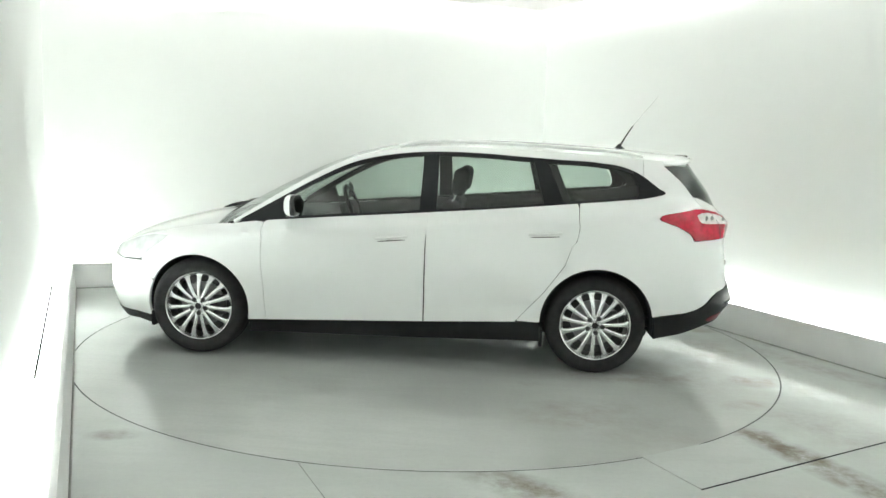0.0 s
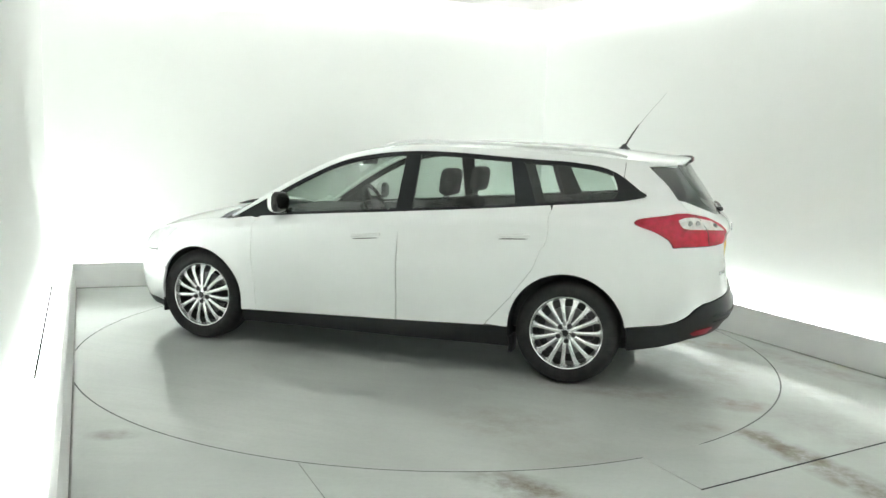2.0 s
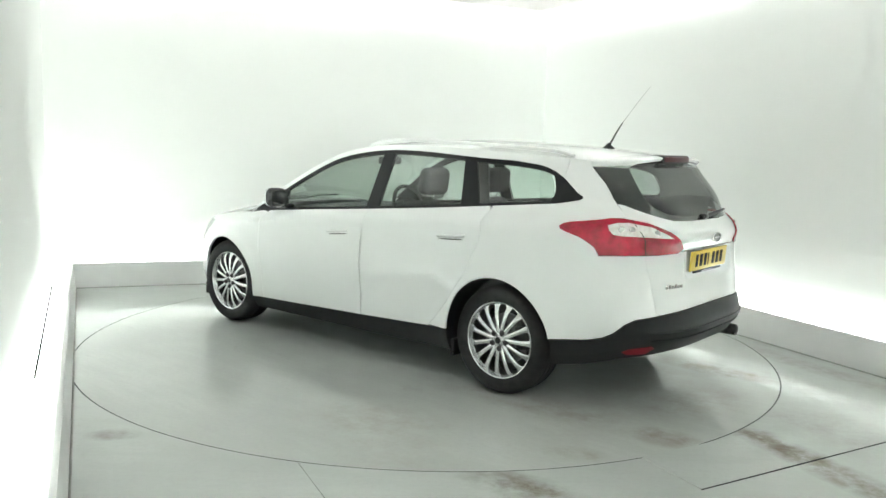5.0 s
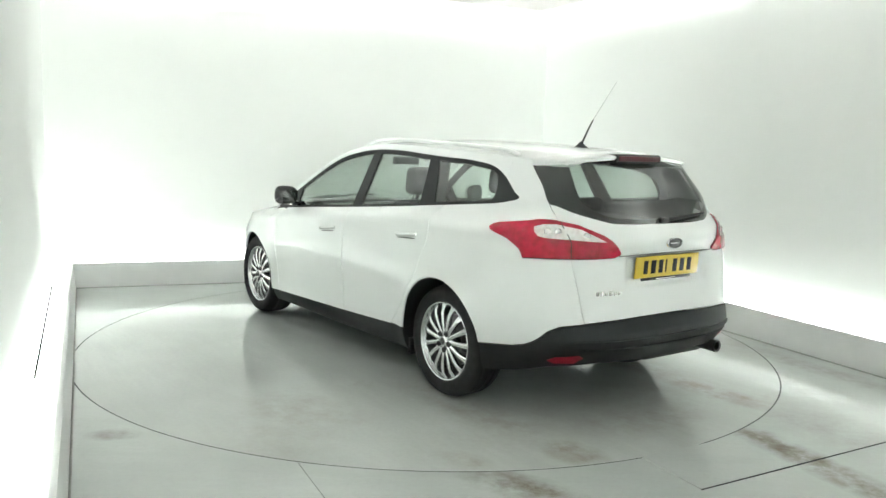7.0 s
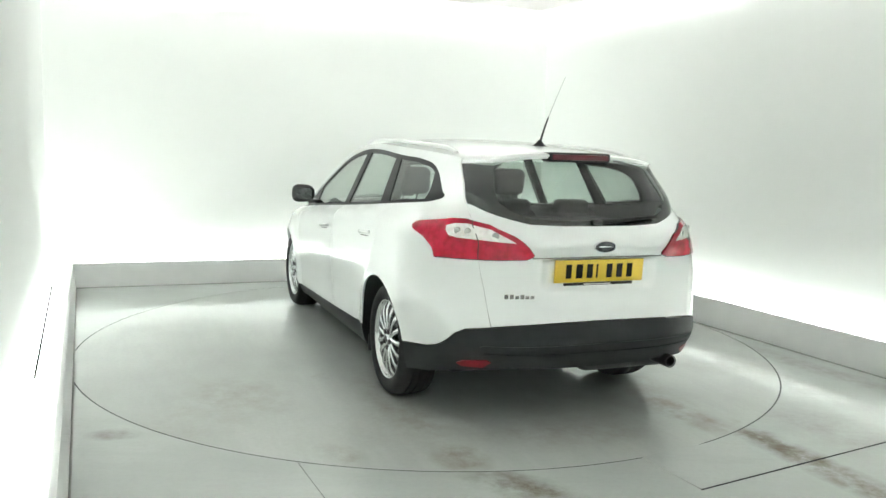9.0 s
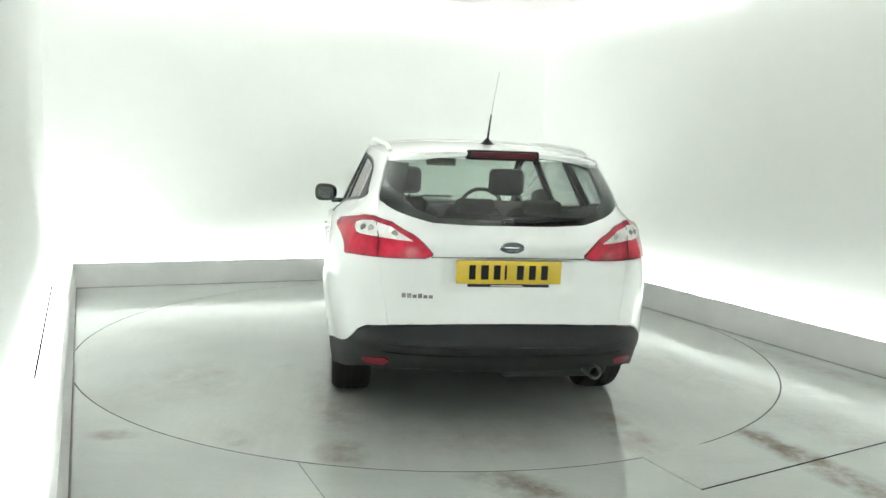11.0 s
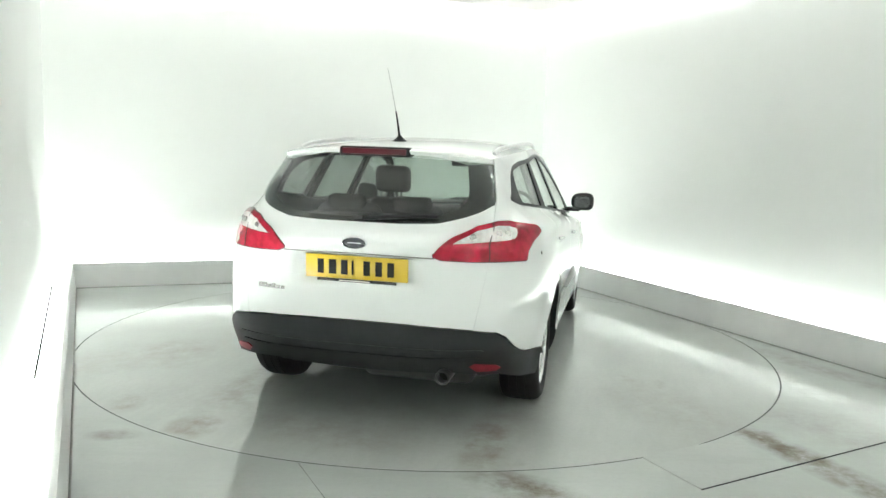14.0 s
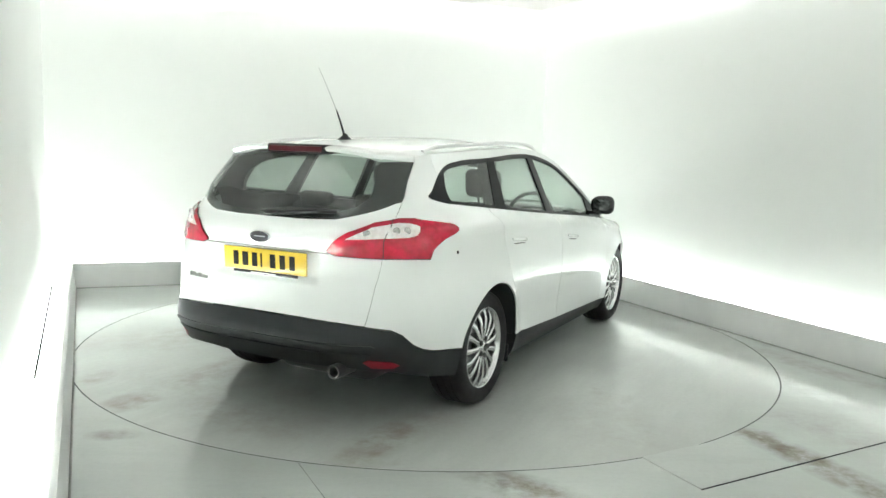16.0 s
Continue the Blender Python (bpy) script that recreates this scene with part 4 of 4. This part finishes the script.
def build_details(car):
    # number plate with bars in place of its characters
    t = Matrix.Translation((-2.214, 0, 0.846)) @ Matrix.Rotation(radians(-3), 4, "Y")
    plate = part("number_plate", box_bm(-0.006, 0.004, -0.263, 0.263, -0.058, 0.058, 0.003, 2, t), YELLOW, car, "yellow number plate with black bars")
    for y, w in ((-0.184, 0.044), (-0.122, 0.050), (-0.061, 0.046), (-0.018, 0.022), (0.055, 0.046), (0.116, 0.046), (0.177, 0.046)):
        part("plate_bar", box_bm(-0.0085, -0.005, -y - w / 2 + 0.006, -y + w / 2 - 0.006, -0.036, 0.036, 0.001, 1, t), INK, plate)
    part("plate_strip", box_bm(-0.004, 0.006, -0.205, 0.205, -0.075, -0.06, 0.003, 2, t), GLOSSB, plate, "black dealer strip")
    part("strip_bar", box_bm(-0.0055, -0.003, -0.07, 0.09, -0.0705, -0.0645, 0.0005, 1, t), CLEARL, plate, "pale bar of small lettering")
    # grey strip painted as the tailgate crease's shadow, badge, lettering bar
    left = rp((0.0, 0.915), (0.385, 0.911), (0.385, 0.917), (0.0, 0.922))
    panel("crease_shadow", left + [(2 * Q_TAIL - q, z) for q, z in left[::-1]], SEAL, car, out=0.0012, depth=0.001)
    m = Matrix.Translation((-2.252, 0, 0.973)) @ Matrix.Rotation(radians(90), 4, "Z")
    ring = lathe_bm([(1.0, 0.0), (0.98, 0.006), (0.9, 0.008), (0.86, 0.004), (0.86, 0.0)], 40)
    badge = part("badge", shift(m @ Matrix.Diagonal((0.066, 1, 0.029, 1)), ring), CHROME, car, "chrome oval badge with dark blue centre")
    field = lathe_bm([(0.0, 0.004), (0.8, 0.003), (0.9, 0.0)], 40)
    part("badge_field", shift(m @ Matrix.Diagonal((0.066, 1, 0.029, 1)), field), BLUE, badge)
    part("badge_mark", box_bm(-2.2585, -2.2545, -0.036, 0.036, 0.970, 0.976, 0.0015, 1), CHROME, badge)
    for i in range(6):
        y = 0.515 - 0.026 * i
        p = B(q_rear(y, 0.725), 0.725)
        part("lettering_bar", box_bm(p.x - 0.006, p.x, p.y - 0.010, p.y + 0.010, 0.715, 0.737 if i in (0, 1, 3) else 0.731, 0.001, 1), BULB, car)
    # aerial, rails, wiper, exhaust
    base = part("aerial_base", shift(Matrix.Translation((-1.517, 0, 1.466)), lathe_bm([(0.0, 0.036), (0.010, 0.032), (0.020, 0.018), (0.042, 0.0), (0.042, -0.01)], 20, "z")), BLACK, car, "black roof aerial")
    pts = [(-1.525, 0, 1.49), (-1.565, 0, 1.565), (-1.605, 0, 1.628)]
    part("aerial_stem", tube_bm(pts, 0.0065, 8, 0.004), BLACK, base)
    part("aerial_whip", tube_bm([(-1.605, 0, 1.628), (-1.69, 0, 1.74), (-1.775, 0, 1.845)], 0.0017, 6, 0.0012), WHIP, base, "thin grey aerial whip")
    for s in (1, -1):
        rail = []
        for i in range(25):
            x = 0.02 - 1.62 * i / 24
            t = i / 24
            lift = 0.020 * min(1.0, min(t, 1 - t) / 0.09) ** 0.6
            rail.append((x, s * (0.575 - 0.05 * max(0, t - 0.6)), roof_edge(x) + 0.012 + lift))
        part("roof_rail", tube_bm(rail, 0.012, 8), mat_rail, car, "silver roof rail")
    line = []
    for y, z in ((0.01, 1.088), (-0.08, 1.094), (-0.2, 1.104), (-0.3, 1.110), (-0.385, 1.112)):
        p = B(q_rear(y, z), z)
        line.append((p.x - 0.016, p.y, p.z))
    arm = part("rear_wiper", tube_bm(line, 0.013, 8, 0.007), SATINB, car, "black rear wiper")
    part("wiper_pivot", box_bm(line[0][0] - 0.014, line[0][0] + 0.03, -0.025, 0.035, 1.074, 1.104, 0.012, 3), GLOSSB, arm)
    pipe = lathe_bm([(0.026, 0.0), (0.034, -0.004), (0.036, 0.004), (0.036, 0.15), (0.030, 0.15), (0.029, 0.012), (0.026, 0.0)], 28)
    part("exhaust_pipe", shift(Matrix.Translation((-2.25, -0.456, 0.345)) @ Matrix.Rotation(radians(-90), 4, "Z"), pipe), PIPE, car, "dull steel tailpipe")
    # black disc inside the pipe stands in for the shade of its bore
    bore = lathe_bm([(0.0, 0.07), (0.0298, 0.07), (0.0298, 0.074), (0.0, 0.074)], 24)
    part("pipe_bore", shift(Matrix.Translation((-2.25, -0.456, 0.345)) @ Matrix.Rotation(radians(-90), 4, "Z"), bore), INK, car, "black disc for the shade inside the tailpipe")
    part("silencer", box_bm(-2.10, -1.80, -0.58, 0.0, 0.27, 0.40, 0.05, 3), DARKM, car, "dark metal silencer")
    # wipers at the foot of the windscreen, fuel flap mark, sticker
    a, b = Vector((1.31, 0.37, 0.955)), Vector((1.20, 0.10, 0.986))
    leaf = lathe_bm([(0.021 * math.sin(math.pi * i / 12) ** 0.8 + 0.0005, (b - a).length * i / 12) for i in range(13)], 14)
    part("front_wiper", shift(Matrix.Translation(a) @ (b - a).to_track_quat("Y", "Z").to_matrix().to_4x4() @ Matrix.Diagonal((1, 1, 0.6, 1)), leaf), SATINB, car, "black front wiper")
    part("front_wiper", tube_bm([(1.235, 0.32, 0.945), (1.23, 0.0, 0.985), (1.215, -0.22, 0.985)], 0.010, 6), GLOSSB, car, "black front wiper")
    p = B(q_side(-1.728, 0.913), 0.913)
    part("lock_plug", shift(Matrix.Translation((p.x, -p.y, p.z)), lathe_bm([(0.0, -0.004), (0.008, -0.003), (0.009, 0.004)], 14)), INK, car)


def seat_back(name, car, x, y, w, z0, z1, lean, thick, label):
    bm = box_bm(-thick / 2, thick / 2, -w / 2, w / 2, 0, z1 - z0, thick * 0.42, 4)
    for v in bm.verts:
        k = v.co.z / (z1 - z0)
        v.co.y *= 1 - 0.22 * k * k
        v.co.x += 0.02 * math.sin(k * 3)
    bm.transform(Matrix.Translation((x, y, z0)) @ Matrix.Rotation(radians(-lean), 4, "Y"))
    return part(name, bm, CLOTH, car, label)


def build_cabin(car):
    part("underbody", box_bm(-1.70, 1.95, -0.60, 0.60, 0.20, 0.30, 0.04), TRIM, car, "black underbody")
    part("cabin_floor", box_bm(-1.95, 1.1, -0.70, 0.70, 0.30, 0.36, 0.02), TRIM, car)
    for s in (1, -1):
        verts, faces = [], []
        xs = [1.05 - 3.05 * i / 24 for i in range(25)]
        for x in xs:
            zb = belt_line(x) - 0.004
            yb = B(q_side(x, zb), zb).y
            verts += [(x, s * (yb - 0.015), zb), (x, s * (yb - 0.075), zb - 0.012), (x, s * (yb - 0.10), zb - 0.07), (x, s * (yb - 0.09), 0.34)]
        for i in range(len(xs) - 1):
            for k in range(3):
                faces.append((i * 4 + k, i * 4 + k + 1, i * 4 + k + 5, i * 4 + k + 4))
        part("door_card", mesh_from("door_card", verts, faces, TRIM), TRIM, car, "dark door trim")
    dash = box_bm(0.62, 1.18, -0.72, 0.72, 0.55, 0.93, 0.07, 4)
    for v in dash.verts:
        if v.co.z > 0.8:
            v.co.z += 0.035 * (1 - (v.co.y / 0.72) ** 2) - 0.05 * max(0.0, v.co.x - 0.9)
    part("dashboard", dash, TRIM, car, "dark dashboard")
    ring = bmesh.new()
    vs, n, k = [], 36, 8
    for i in range(n):
        a = 2 * math.pi * i / n
        for j in range(k):
            b = 2 * math.pi * j / k
            r = 0.178 + 0.016 * math.cos(b)
            vs.append(ring.verts.new((0.016 * math.sin(b), r * math.cos(a), r * math.sin(a))))
    for i in range(n):
        for j in range(k):
            ring.faces.new((vs[i * k + j], vs[i * k + (j + 1) % k], vs[((i + 1) % n) * k + (j + 1) % k], vs[((i + 1) % n) * k + j]))
    bmesh.ops.recalc_face_normals(ring, faces=ring.faces[:])
    m = Matrix.Translation((0.50, -0.37, 0.93)) @ Matrix.Rotation(radians(22), 4, "Y")
    wheel = part("steering_wheel", shift(m, ring), GLOSSB, car, "black steering wheel")
    part("steering_boss", box_bm(-0.02, 0.10, -0.08, 0.08, -0.06, 0.06, 0.02, 2, m), TRIM, wheel)
    part("steering_spoke", box_bm(-0.01, 0.01, -0.17, 0.17, -0.015, 0.02, 0.006, 2, m), TRIM, wheel)
    for y in (0.37, -0.37):
        part("front_seat_base", box_bm(-0.32, 0.24, y - 0.24, y + 0.24, 0.40, 0.60, 0.06, 4), CLOTH, car, "dark cloth front seat")
        back = seat_back("front_seat_back", car, -0.22, y, 0.48, 0.56, 1.075, 14, 0.14, "dark cloth seat back")
        for dy in (-0.05, 0.05):
            part("headrest_post", tube_bm([(-0.335, y + dy, 1.04), (-0.375, y + dy, 1.14)], 0.006, 8), CHROME, back, "thin steel headrest post")
        bm = box_bm(-0.05, 0.05, -0.128, 0.128, -0.095, 0.095, 0.045, 4, Matrix.Translation((-0.39, y, 1.20)) @ Matrix.Rotation(radians(-8), 4, "Y"))
        part("headrest", bm, CLOTH, back, "dark cloth headrest")
    part("rear_seat_base", box_bm(-1.10, -0.62, -0.64, 0.64, 0.40, 0.62, 0.07, 4), CLOTH, car, "dark cloth rear bench")
    for y, w in ((0.42, 0.46), (0.0, 0.40), (-0.42, 0.46)):
        back = seat_back("rear_seat_back", car, -1.06, y, w + 0.04, 0.58, 1.09, 14, 0.15, "dark cloth rear seat back")
        bm = box_bm(-0.04, 0.04, -0.12, 0.12, -0.05, 0.05, 0.032, 3, Matrix.Translation((-1.20, y, 1.085)) @ Matrix.Rotation(radians(-10), 4, "Y"))
        part("headrest", bm, CLOTH, back, "dark cloth headrest")
    part("load_cover", box_bm(-2.02, -1.22, -0.60, 0.60, 1.015, 1.03, 0.006), TRIM, car, "dark load cover")
    part("rear_view_mirror", box_bm(0.37, 0.40, -0.12, 0.12, 1.285, 1.345, 0.012, 3), TRIM, car, "black rear-view mirror")


mat_rail = mat("rail_silver", (0.78, 0.79, 0.78), 0.35, metal=0.3, vary=0.06)


def build_car():
    car = new("estate_car")
    tagged(car, "white five-door estate car parked on the turntable", "car")
    build_shell(car)
    build_mirrors(car)
    build_details(car)
    build_cabin(car)
    first = build_wheel()
    first.parent = car
    tagged(first, "silver multi-spoke alloy wheel")
    first.matrix_basis = Matrix.Translation((HUB_F, HUB_Y, HUB_Z + 0.003))
    for x, s, spin in ((HUB_R, 1, 9), (HUB_F, -1, 4), (HUB_R, -1, 15)):
        m = Matrix.Translation((x, s * HUB_Y, HUB_Z + 0.003)) @ Matrix.Rotation(0 if s > 0 else math.pi, 4, "Z") @ Matrix.Rotation(radians(spin), 4, "Y")
        copy_part(first, car, m)
    return car


build_booth()
table = build_turntable()
auto = build_car()


def motions():
    times = [float(i) for i in range(17)]
    walk(table, [(t, turn(t)) for t in times])
    walk(auto, [(t, turn(t) @ Matrix.Translation(CAR_OFF)) for t in times])


motions()
